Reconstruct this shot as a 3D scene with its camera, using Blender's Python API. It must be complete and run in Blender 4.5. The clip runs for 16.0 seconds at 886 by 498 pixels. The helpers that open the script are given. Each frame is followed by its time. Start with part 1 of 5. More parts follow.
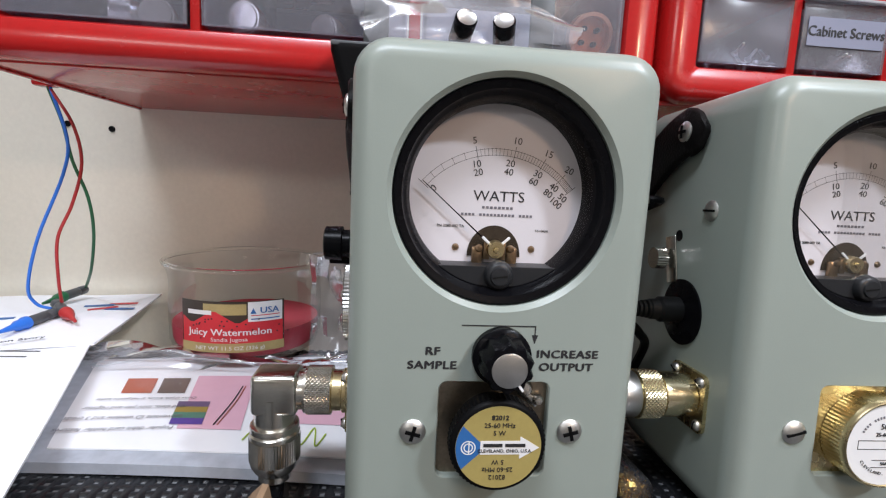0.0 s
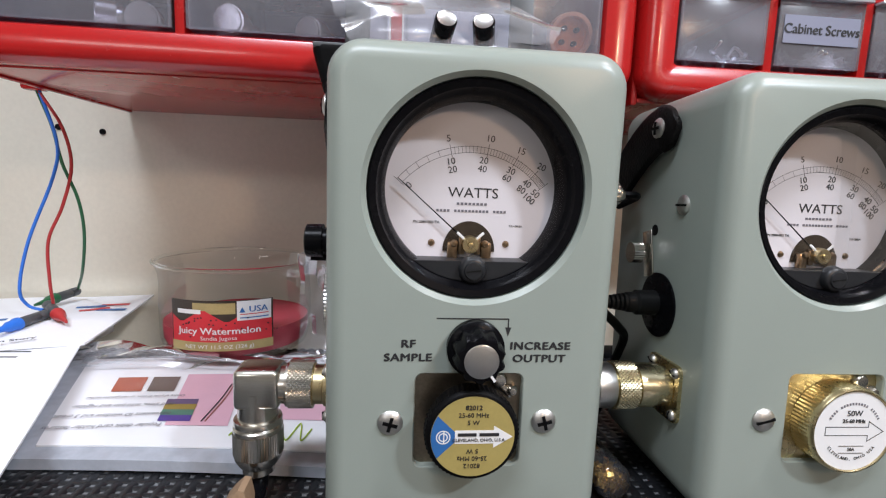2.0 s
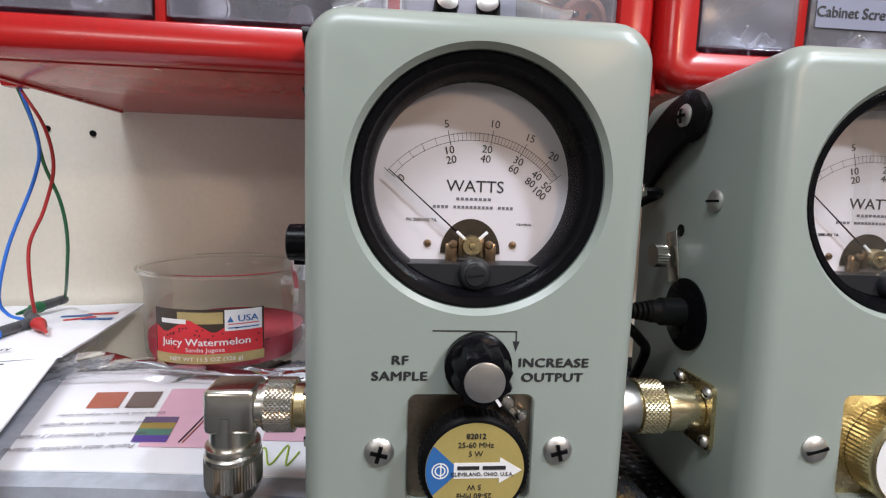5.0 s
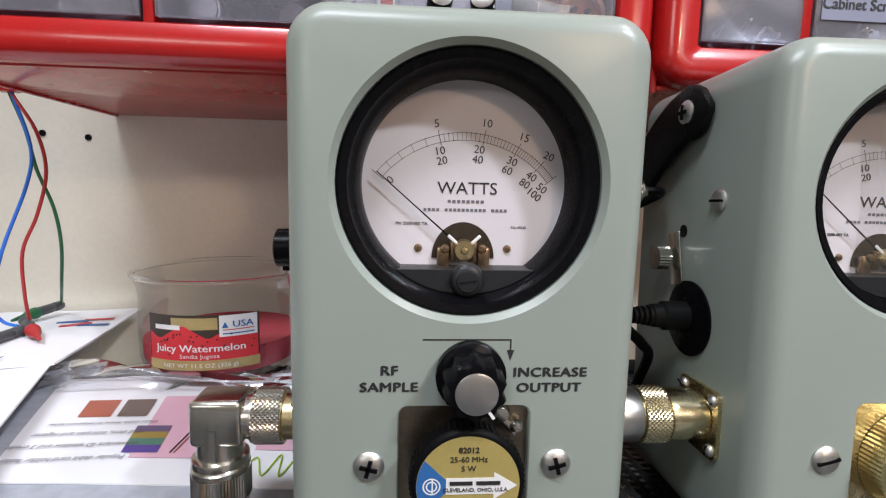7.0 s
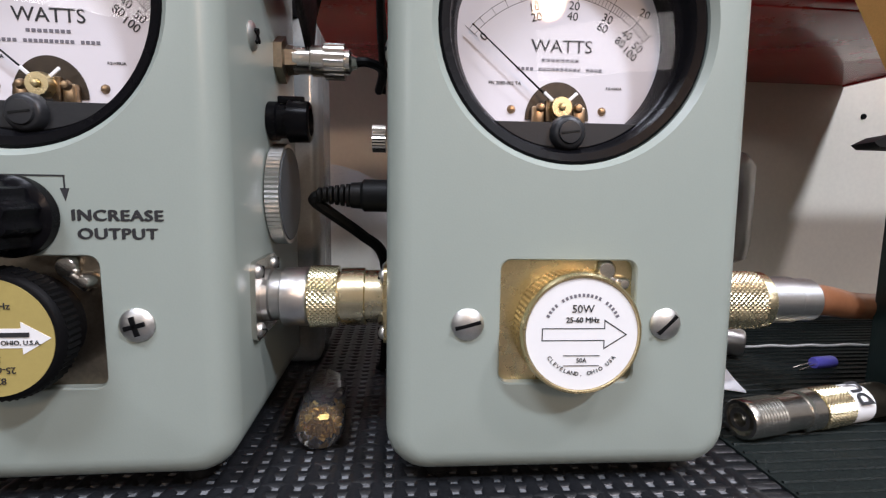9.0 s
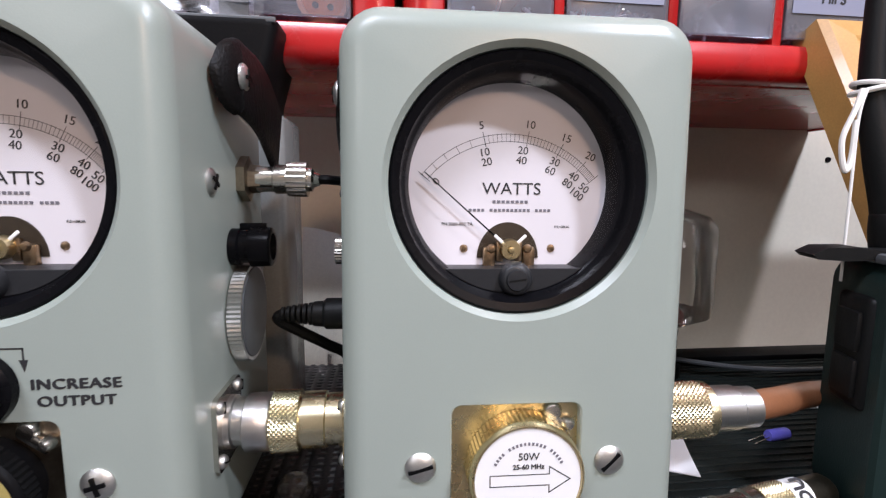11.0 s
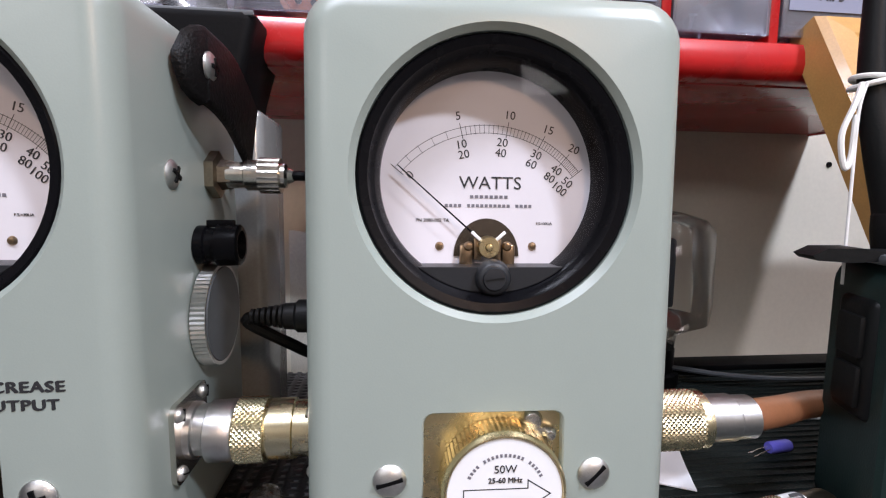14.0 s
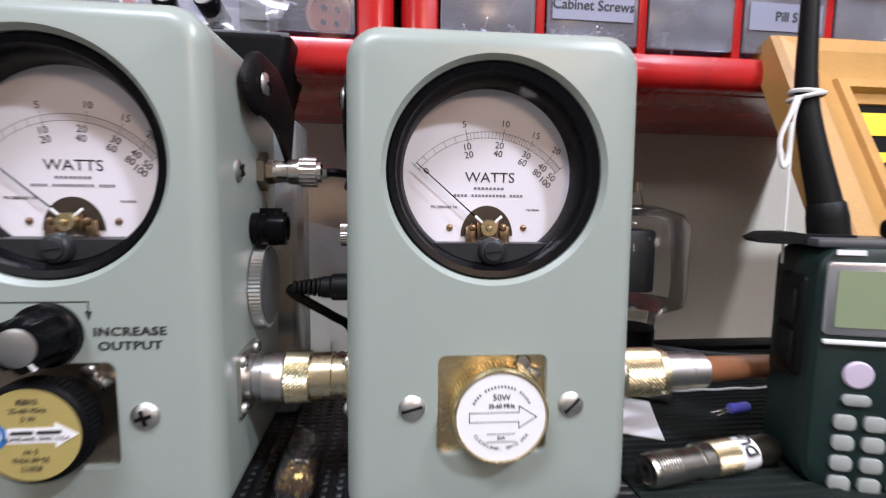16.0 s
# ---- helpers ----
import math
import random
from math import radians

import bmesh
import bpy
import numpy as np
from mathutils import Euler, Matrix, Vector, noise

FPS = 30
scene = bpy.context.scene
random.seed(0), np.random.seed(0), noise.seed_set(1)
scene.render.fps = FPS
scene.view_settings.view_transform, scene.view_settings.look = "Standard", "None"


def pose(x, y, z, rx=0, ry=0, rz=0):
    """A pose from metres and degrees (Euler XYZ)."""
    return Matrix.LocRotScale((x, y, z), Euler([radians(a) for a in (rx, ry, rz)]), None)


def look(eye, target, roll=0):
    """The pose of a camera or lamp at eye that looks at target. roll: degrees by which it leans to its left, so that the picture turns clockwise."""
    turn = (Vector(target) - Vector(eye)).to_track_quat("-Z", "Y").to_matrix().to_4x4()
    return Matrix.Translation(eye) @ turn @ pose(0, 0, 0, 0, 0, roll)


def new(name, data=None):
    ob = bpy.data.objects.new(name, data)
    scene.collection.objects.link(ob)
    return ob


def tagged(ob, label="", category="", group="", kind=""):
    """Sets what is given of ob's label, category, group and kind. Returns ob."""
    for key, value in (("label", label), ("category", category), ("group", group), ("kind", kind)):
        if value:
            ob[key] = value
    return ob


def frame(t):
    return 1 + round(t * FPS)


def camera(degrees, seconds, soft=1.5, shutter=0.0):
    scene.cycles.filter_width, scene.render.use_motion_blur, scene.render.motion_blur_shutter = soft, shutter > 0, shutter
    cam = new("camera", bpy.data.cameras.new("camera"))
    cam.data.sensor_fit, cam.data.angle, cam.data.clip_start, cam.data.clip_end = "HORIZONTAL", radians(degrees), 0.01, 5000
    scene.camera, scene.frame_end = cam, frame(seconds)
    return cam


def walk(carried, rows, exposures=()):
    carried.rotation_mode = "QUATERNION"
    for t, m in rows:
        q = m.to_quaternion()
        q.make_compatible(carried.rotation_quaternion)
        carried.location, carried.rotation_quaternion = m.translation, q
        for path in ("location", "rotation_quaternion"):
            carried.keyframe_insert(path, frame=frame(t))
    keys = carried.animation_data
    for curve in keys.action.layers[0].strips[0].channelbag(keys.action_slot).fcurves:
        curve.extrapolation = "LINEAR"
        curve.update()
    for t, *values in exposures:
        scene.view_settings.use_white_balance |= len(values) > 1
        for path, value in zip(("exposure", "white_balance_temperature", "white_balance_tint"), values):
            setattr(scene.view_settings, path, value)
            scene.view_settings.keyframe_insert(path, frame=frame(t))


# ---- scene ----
cam = camera(85.71, 16.0, soft=1.2, shutter=0.4)
# seconds, eye in metres, turn in degrees
PATH = [
    (0.0, -0.0353, -0.1570, 0.1297, 82.45, -2.67, -5.10),
    (0.5, -0.0340, -0.1564, 0.1293, 82.55, -2.61, -5.40),
    (1.0, -0.0330, -0.1572, 0.1282, 82.55, -2.53, -5.58),
    (1.5, -0.0324, -0.1620, 0.1288, 82.57, -2.33, -5.49),
    (2.0, -0.0272, -0.1623, 0.1288, 82.51, -2.11, -5.33),
    (2.5, -0.0258, -0.1631, 0.1296, 82.43, -1.92, -5.07),
    (3.0, -0.0322, -0.1639, 0.1279, 82.46, -1.80, -4.93),
    (3.5, -0.0341, -0.1609, 0.1262, 82.63, -1.88, -4.79),
    (4.0, -0.0310, -0.1574, 0.1264, 82.77, -1.84, -4.56),
    (4.2, -0.0275, -0.1534, 0.1257, 83.17, -1.97, -4.63),
    (6.5, -0.0185, -0.1324, 0.1232, 83.52, -1.39, -3.90),
    (7.0, -0.0170, -0.1343, 0.1248, 83.42, -1.29, -3.93),
    (7.5, -0.0075, -0.1384, 0.1350, 83.42, -1.07, -3.70),
    (7.7, 0.0117, -0.1424, 0.1492, 83.56, -1.12, -3.77),
    (8.0, 0.0479, -0.1411, 0.1385, 84.02, -0.59, -3.75),
    (8.1, 0.0569, -0.1397, 0.1275, 83.60, -0.47, -3.94),
    (8.3, 0.0707, -0.1364, 0.0955, 83.94, -0.39, -4.65),
    (8.5, 0.0837, -0.1315, 0.0841, 83.35, -0.50, -4.60),
    (8.6, 0.0895, -0.1301, 0.0823, 82.85, -0.49, -4.69),
    (8.7, 0.0931, -0.1294, 0.0797, 83.18, -0.62, -4.82),
    (10.8, 0.1038, -0.1319, 0.1197, 82.36, -0.72, -6.59),
    (11.0, 0.1067, -0.1311, 0.1249, 82.85, -0.61, -6.54),
    (11.5, 0.1162, -0.1268, 0.1245, 83.39, -0.54, -6.25),
    (12.0, 0.1147, -0.1280, 0.1215, 83.61, -0.53, -6.11),
    (12.5, 0.1136, -0.1278, 0.1234, 83.72, -0.59, -6.07),
    (13.0, 0.1182, -0.1257, 0.1213, 83.74, -0.64, -6.00),
    (13.5, 0.1167, -0.1253, 0.1197, 83.82, -0.72, -6.00),
    (14.0, 0.1160, -0.1238, 0.1204, 83.96, -0.73, -6.27),
    (14.5, 0.1159, -0.1228, 0.1187, 84.05, -0.86, -6.52),
    (15.0, 0.1148, -0.1233, 0.1197, 84.14, -0.94, -6.69),
    (15.5, 0.1148, -0.1228, 0.1189, 84.24, -1.03, -6.86),
    (15.7, 0.1137, -0.1256, 0.1191, 84.03, -1.38, -6.57),
    (15.8, 0.1109, -0.1361, 0.1185, 84.19, -0.88, -6.68),
    (16.0, 0.1077, -0.1612, 0.1167, 84.08, -0.75, -6.47),
]
EXPOSURE = [(0.0, -0.08, 6250, 11), (7.0, -0.08, 6350, 11), (8.0, -0.16, 6300, 12), (8.6, 0.02, 6200, 14), (11.0, 0.17, 6150, 17), (16.0, 0.14, 6100, 16)]
walk(cam, [(t, pose(x, y, z, rx, ry, rz)) for t, x, y, z, rx, ry, rz in PATH], EXPOSURE)

# ---------------------------------------------------------------- world and lights
SHELF_Y = 0.297          # face of the cream back wall
MAT_Z = -0.006           # top of the black mat

world = bpy.data.worlds.new("world")
scene.world = world
world.use_nodes = True
world.node_tree.nodes["Background"].inputs[0].default_value = (0.75, 0.85, 1.0, 1)
world.node_tree.nodes["Background"].inputs[1].default_value = 0.015


def area(name, eye, target, sx, sy, power, col):
    la = bpy.data.lights.new(name, "AREA")
    la.shape, la.size, la.size_y, la.energy, la.color = "RECTANGLE", sx, sy, power, col
    ob = new(name, la)
    ob.matrix_world = look(eye, target)
    return ob


# Two soft fill lights without a known source, added to brighten the back wall.
area("room_fill_light", (-1.25, -2.1, 0.90), (0.1, 0.2, 0.1), 0.8, 0.25, 6.5, (1.0, 0.95, 0.89))
area("room_fill_light", (1.05, -2.2, 0.92), (0.0, 0.2, 0.1), 0.8, 0.25, 4.5, (1.0, 0.93, 0.88))
area("bench_lamp_light", (0.74, -0.72, 0.95), (0.08, 0.05, 0.1), 0.12, 0.06, 11.5, (0.85, 0.92, 1.0))
area("ceiling_panel_light", (-0.34, -0.66, 1.36), (-0.16, 0.08, 0.0), 0.6, 0.25, 20.0, (0.88, 0.92, 1.0))
area("ceiling_spot_light", (0.80, -0.45, 1.31), (0.45, 0.25, 0.05), 0.10, 0.05, 9.0, (1.0, 0.93, 0.95))
la = bpy.data.lights.new("desk_lamp_bulb_light", "POINT")
la.energy, la.color, la.shadow_soft_size = 5.0, (1.0, 0.62, 0.36), 0.030
new("desk_lamp_bulb_light", la).location = (0.32, -0.70, 0.45)

# ---------------------------------------------------------------- materials
def mat(name, col, rough=0.5, metal=0.0, var=0.12, vscale=60.0, bump=0.0, bscale=900.0, col2=None, spec=0.5, coat=0.0, trans=0.0, ior=1.45, rvar=0.08, rand=0.0):
    """Principled surface with broad stains, fine grain and relief."""
    m = bpy.data.materials.new(name)
    m.use_nodes = True
    nt = m.node_tree
    b = nt.nodes["Principled BSDF"]
    co = nt.nodes.new("ShaderNodeTexCoord")
    n1 = nt.nodes.new("ShaderNodeTexNoise")
    n1.inputs["Scale"].default_value, n1.inputs["Detail"].default_value, n1.inputs["Roughness"].default_value = vscale, 6, 0.65
    n2 = nt.nodes.new("ShaderNodeTexNoise")
    n2.inputs["Scale"].default_value, n2.inputs["Detail"].default_value = bscale, 3
    nt.links.new(co.outputs["Object"], n1.inputs["Vector"])
    nt.links.new(co.outputs["Object"], n2.inputs["Vector"])
    mix = nt.nodes.new("ShaderNodeMix")
    mix.data_type = "RGBA"
    c2 = col2 if col2 else tuple(c * (1 - var) for c in col)
    mix.inputs[6].default_value, mix.inputs[7].default_value = (*col, 1), (*c2, 1)
    ramp = nt.nodes.new("ShaderNodeMapRange")
    ramp.inputs[1].default_value, ramp.inputs[2].default_value = 0.35, 0.7
    add = nt.nodes.new("ShaderNodeMath")
    add.operation = "MULTIPLY_ADD"
    add.inputs[1].default_value, add.inputs[2].default_value = 0.35, 0.0
    nt.links.new(n2.outputs["Fac"], add.inputs[0])
    sm = nt.nodes.new("ShaderNodeMath")
    sm.operation = "MULTIPLY_ADD"
    sm.inputs[1].default_value = 0.65
    nt.links.new(n1.outputs["Fac"], sm.inputs[0])
    nt.links.new(add.outputs[0], sm.inputs[2])
    nt.links.new(sm.outputs[0], ramp.inputs[0])
    nt.links.new(ramp.outputs[0], mix.inputs[0])
    last = mix.outputs[2]
    if rand:
        oi = nt.nodes.new("ShaderNodeObjectInfo")
        hv = nt.nodes.new("ShaderNodeHueSaturation")
        mr = nt.nodes.new("ShaderNodeMapRange")
        mr.inputs[3].default_value, mr.inputs[4].default_value = 1 - rand, 1 + rand
        nt.links.new(oi.outputs["Random"], mr.inputs[0])
        nt.links.new(mr.outputs[0], hv.inputs["Value"])
        nt.links.new(last, hv.inputs["Color"])
        last = hv.outputs[0]
    nt.links.new(last, b.inputs["Base Color"])
    rr = nt.nodes.new("ShaderNodeMapRange")
    rr.inputs[3].default_value, rr.inputs[4].default_value = max(0.02, rough - rvar), min(1, rough + rvar)
    nt.links.new(n1.outputs["Fac"], rr.inputs[0])
    nt.links.new(rr.outputs[0], b.inputs["Roughness"])
    b.inputs["Metallic"].default_value = metal
    b.inputs["Specular IOR Level"].default_value = spec
    b.inputs["Coat Weight"].default_value = coat
    b.inputs["Coat Roughness"].default_value = 0.08
    b.inputs["Transmission Weight"].default_value = trans
    b.inputs["IOR"].default_value = ior
    if bump:
        bp = nt.nodes.new("ShaderNodeBump")
        bp.inputs["Strength"].default_value, bp.inputs["Distance"].default_value = bump, 0.0004
        nt.links.new(n2.outputs["Fac"], bp.inputs["Height"])
        nt.links.new(bp.outputs[0], b.inputs["Normal"])
    return m


def clear(name, tint=(1, 1, 1), rough=0.03, gloss=0.12, haze=0.0):
    """Thin clear sheet: see-through with a gloss by Fresnel and a little haze."""
    m = bpy.data.materials.new(name)
    m.use_nodes = True
    nt = m.node_tree
    for n in list(nt.nodes):
        nt.nodes.remove(n)
    out = nt.nodes.new("ShaderNodeOutputMaterial")
    tr, gl, df = nt.nodes.new("ShaderNodeBsdfTransparent"), nt.nodes.new("ShaderNodeBsdfGlossy"), nt.nodes.new("ShaderNodeBsdfDiffuse")
    tr.inputs[0].default_value = (*tint, 1)
    df.inputs[0].default_value = (0.75, 0.76, 0.82, 1)
    gl.inputs["Roughness"].default_value = rough
    fr = nt.nodes.new("ShaderNodeFresnel")
    fr.inputs[0].default_value = 1.45
    sc = nt.nodes.new("ShaderNodeMath")
    sc.operation = "MULTIPLY"
    sc.inputs[1].default_value = gloss / 0.04
    sc.use_clamp = True
    nz = nt.nodes.new("ShaderNodeTexNoise")
    nz.inputs["Scale"].default_value = 70
    hz = nt.nodes.new("ShaderNodeMath")
    hz.operation = "MULTIPLY"
    hz.inputs[1].default_value = haze * 2
    nt.links.new(nz.outputs["Fac"], hz.inputs[0])
    m1, m2 = nt.nodes.new("ShaderNodeMixShader"), nt.nodes.new("ShaderNodeMixShader")
    nt.links.new(hz.outputs[0], m1.inputs[0])
    nt.links.new(tr.outputs[0], m1.inputs[1])
    nt.links.new(df.outputs[0], m1.inputs[2])
    nt.links.new(fr.outputs[0], sc.inputs[0])
    nt.links.new(sc.outputs[0], m2.inputs[0])
    nt.links.new(m1.outputs[0], m2.inputs[1])
    nt.links.new(gl.outputs[0], m2.inputs[2])
    nt.links.new(m2.outputs[0], out.inputs[0])
    return m


def glow(name, col, power):
    m = bpy.data.materials.new(name)
    m.use_nodes = True
    b = m.node_tree.nodes["Principled BSDF"]
    b.inputs["Emission Color"].default_value, b.inputs["Emission Strength"].default_value = (*col, 1), power
    return m


# ---------------------------------------------------------------- mesh helpers
T = Matrix.Translation


def R(deg, ax):
    return Matrix.Rotation(radians(deg), 4, ax)


def ident():
    return Matrix.Identity(4)


def finish(name, bm, material, smooth=True, angle=40):
    bmesh.ops.recalc_face_normals(bm, faces=bm.faces[:])
    me = bpy.data.meshes.new(name)
    if smooth:
        for e in bm.edges:
            if len(e.link_faces) == 2 and e.calc_face_angle(0) > radians(angle):
                e.smooth = False
        for f in bm.faces:
            f.smooth = True
    bm.to_mesh(me)
    bm.free()
    me.materials.append(material)
    return me


def part(name, bm, material, parent, label="", smooth=True, m=None, angle=40):
    """Links a bmesh (or mesh) as one mesh object under a thing or part."""
    me = bm if isinstance(bm, bpy.types.Mesh) else finish(name, bm, material, smooth, angle)
    ob = new(name, me)
    if parent:
        ob.parent = parent
    if m is not None:
        ob.matrix_basis = m
    if label:
        ob["label"] = label
    return ob


def thing(name, label, category, m=None, group="", kind=""):
    ob = new(name)
    ob.empty_display_size = 0.01
    if m is not None:
        ob.matrix_basis = m
    return tagged(ob, label, category, group, kind)


def solid(name, bm, material, label, category, group="", kind="", m=None, smooth=True, angle=40):
    return tagged(part(name, bm, material, None, "", smooth, m, angle), label, category, group, kind)


def box(bm, lo, hi, bev=0.0, seg=2, m=None):
    lo, hi = Vector(lo), Vector(hi)
    c, s = (lo + hi) / 2, hi - lo
    mm = (m or ident()) @ T(c) @ Matrix.Diagonal((*s, 1))
    g = bmesh.ops.create_cube(bm, size=1.0, matrix=mm)
    if bev:
        es = list({e for v in g["verts"] for e in v.link_edges})
        bmesh.ops.bevel(bm, geom=es, offset=bev, segments=seg, profile=0.5, affect="EDGES")
    return bm


def lathe(bm, prof, seg=32, m=None, close=True, wob=None):
    """Turns (radius, along) pairs round the local z axis. wob(angle, r): radius change."""
    m = m or ident()
    rings = []
    for r, z in prof:
        if r < 1e-6:
            rings.append([bm.verts.new(m @ Vector((0, 0, z)))])
        else:
            rings.append([bm.verts.new(m @ Vector(((r + (wob(a, r) if wob else 0)) * math.cos(a), (r + (wob(a, r) if wob else 0)) * math.sin(a), z))) for a in [2 * math.pi * i / seg for i in range(seg)]])
    for a, b in zip(rings, rings[1:]):
        if len(a) == 1 and len(b) == 1:
            continue
        for i in range(seg):
            j = (i + 1) % seg
            if len(a) == 1:
                bm.faces.new((a[0], b[i], b[j]))
            elif len(b) == 1:
                bm.faces.new((a[i], a[j], b[0]))
            else:
                bm.faces.new((a[i], a[j], b[j], b[i]))
    return bm


FRONT = R(90, "X")      # local z of a lathe to -y (towards the front)
RIGHT = R(90, "Y")      # local z to +x
LEFT = R(-90, "Y")


def rrect(w, h, r, n=6):
    """Outline of a rounded rectangle round the origin."""
    pts = []
    for cx, cy, a0 in ((w / 2 - r, h / 2 - r, 0), (-w / 2 + r, h / 2 - r, 90), (-w / 2 + r, -h / 2 + r, 180), (w / 2 - r, -h / 2 + r, 270)):
        for i in range(n + 1):
            a = radians(a0 + 90 * i / n)
            pts.append((cx + r * math.cos(a), cy + r * math.sin(a)))
    return pts


def prism(bm, outline, y0, y1, m=None, bev=0.0):
    """Solid from an outline in local x, z between y0 (front) and y1."""
    m = m or ident()
    rows = []
    lv = [(y0, 0)] if not bev else [(y0, bev), (y0 + bev * 0.3, bev * 0.3), (y0 + bev, 0)]
    lv += [(y1, 0)]
    cx = sum(p[0] for p in outline) / len(outline)
    cz = sum(p[1] for p in outline) / len(outline)
    for y, ins in lv:
        row = []
        for x, z in outline:
            d = math.hypot(x - cx, z - cz) or 1
            k = 1 - ins / d
            row.append(bm.verts.new(m @ Vector((cx + (x - cx) * k, y, cz + (z - cz) * k))))
        rows.append(row)
    n = len(outline)
    for a, b in zip(rows, rows[1:]):
        for i in range(n):
            bm.faces.new((a[i], a[(i + 1) % n], b[(i + 1) % n], b[i]))
    bm.faces.new(rows[0])
    bm.faces.new(rows[-1])
    return bm


def tube(bm, pts, r, seg=10, cap=True):
    """Round cord through points, smoothed; r is a radius or a list."""
    P = [Vector(p) for p in pts]
    fine = []
    for i in range(len(P) - 1):
        p0, p1, p2, p3 = P[max(i - 1, 0)], P[i], P[i + 1], P[min(i + 2, len(P) - 1)]
        steps = 6 if len(P) > 2 else 1
        for k in range(steps):
            t = k / steps
            fine.append(0.5 * ((2 * p1) + (p2 - p0) * t + (2 * p0 - 5 * p1 + 4 * p2 - p3) * t * t + (3 * p1 - p0 - 3 * p2 + p3) * t ** 3))
    fine.append(P[-1])
    rings, up = [], None
    for i, p in enumerate(fine):
        d = (fine[min(i + 1, len(fine) - 1)] - fine[max(i - 1, 0)]).normalized()
        if up is None:
            up = d.orthogonal().normalized()
        up = (up - d * up.dot(d)).normalized()
        sd = d.cross(up)
        rr = r if not isinstance(r, (list, tuple)) else r[0] + (r[1] - r[0]) * i / (len(fine) - 1)
        rings.append([bm.verts.new(p + rr * (math.cos(a) * up + math.sin(a) * sd)) for a in [2 * math.pi * k / seg for k in range(seg)]])
    for a, b in zip(rings, rings[1:]):
        for i in range(seg):
            bm.faces.new((a[i], a[(i + 1) % seg], b[(i + 1) % seg], b[i]))
    if cap:
        bm.faces.new(rings[0])
        bm.faces.new(rings[-1])
    return bm


def letters(name, text, size, material, parent, m, thick=0.00008, align="CENTER", bold=0.0, label="", sx=1.0, spacing=1.0, heavy=0.0):
    """Words in the built-in font, lying in local x, y of m; size: height of a capital."""
    cu = bpy.data.curves.new(name, "FONT")
    cu.body, cu.size, cu.extrude, cu.offset = text, size / 0.69, thick, bold
    cu.align_x, cu.align_y = align, "CENTER"
    cu.space_character = spacing
    cu.resolution_u = 3
    tmp = bpy.data.objects.new(name, cu)
    me = bpy.data.meshes.new_from_object(tmp)
    bpy.data.objects.remove(tmp)
    bpy.data.curves.remove(cu)
    if heavy:
        bm = bmesh.new()
        for k, (dx, dy) in enumerate(((-0.5, -0.35), (0.5, 0.35), (0.0, 0.0))):
            shifted = me.copy()
            shifted.transform(T((dx * heavy, dy * heavy, 0.00001 * k)))
            bm.from_mesh(shifted)
            bpy.data.meshes.remove(shifted)
        bm.to_mesh(me)
        bm.free()
    me.materials.clear()
    me.materials.append(material)
    return part(name, me, material, parent, label, m=m @ Matrix.Diagonal((sx, 1, 1, 1)))


def arc_letters(name, text, r, a0, step, size, material, parent, m, bold=0.0):
    """Letters along a circle of radius r: a0 and step in degrees, clockwise from the top."""
    bm = bmesh.new()
    for i, ch in enumerate(text):
        if ch == " ":
            continue
        cu = bpy.data.curves.new(name, "FONT")
        cu.body, cu.size, cu.extrude, cu.offset, cu.align_x, cu.align_y, cu.resolution_u = ch, size / 0.69, 0.00006, bold, "CENTER", "CENTER", 2
        tmp = bpy.data.objects.new(name, cu)
        me = bpy.data.meshes.new_from_object(tmp)
        a = a0 + step * i
        me.transform(R(-a, "Z") @ T((0, r, 0)) @ (R(180, "Z") if step < 0 else ident()))
        bm.from_mesh(me)
        bpy.data.objects.remove(tmp)
        bpy.data.curves.remove(cu)
        bpy.data.meshes.remove(me)
    return part(name, bm, material, parent, m=m, smooth=False)


def bars(name, rows, h, material, parent, m, thick=0.00008):
    """Plain bars (x0, x1, y) that stand in for unreadable or brand writing."""
    bm = bmesh.new()
    for x0, x1, y in rows:
        box(bm, (x0, y - h / 2, -thick), (x1, y + h / 2, thick))
    return part(name, bm, material, parent, m=m, smooth=False)


def sheet(bm, nx, ny, fn, thick=0.0):
    """Grid surface from fn(u, v); with thickness a second layer below."""
    def layer(off):
        return [[bm.verts.new(Vector(fn(i / nx, j / ny)) + Vector((0, 0, off))) for j in range(ny + 1)] for i in range(nx + 1)]
    top = layer(0)
    for i in range(nx):
        for j in range(ny):
            bm.faces.new((top[i][j], top[i + 1][j], top[i + 1][j + 1], top[i][j + 1]))
    if thick:
        bot = layer(-thick)
        for i in range(nx):
            for j in range(ny):
                bm.faces.new((bot[i][j], bot[i][j + 1], bot[i + 1][j + 1], bot[i + 1][j]))
        ring_t = [top[i][0] for i in range(nx)] + [top[nx][j] for j in range(ny)] + [top[i][ny] for i in range(nx, 0, -1)] + [top[0][j] for j in range(ny, 0, -1)]
        ring_b = [bot[i][0] for i in range(nx)] + [bot[nx][j] for j in range(ny)] + [bot[i][ny] for i in range(nx, 0, -1)] + [bot[0][j] for j in range(ny, 0, -1)]
        for k in range(len(ring_t)):
            l = (k + 1) % len(ring_t)
            bm.faces.new((ring_t[k], ring_b[k], ring_b[l], ring_t[l]))
    return bm

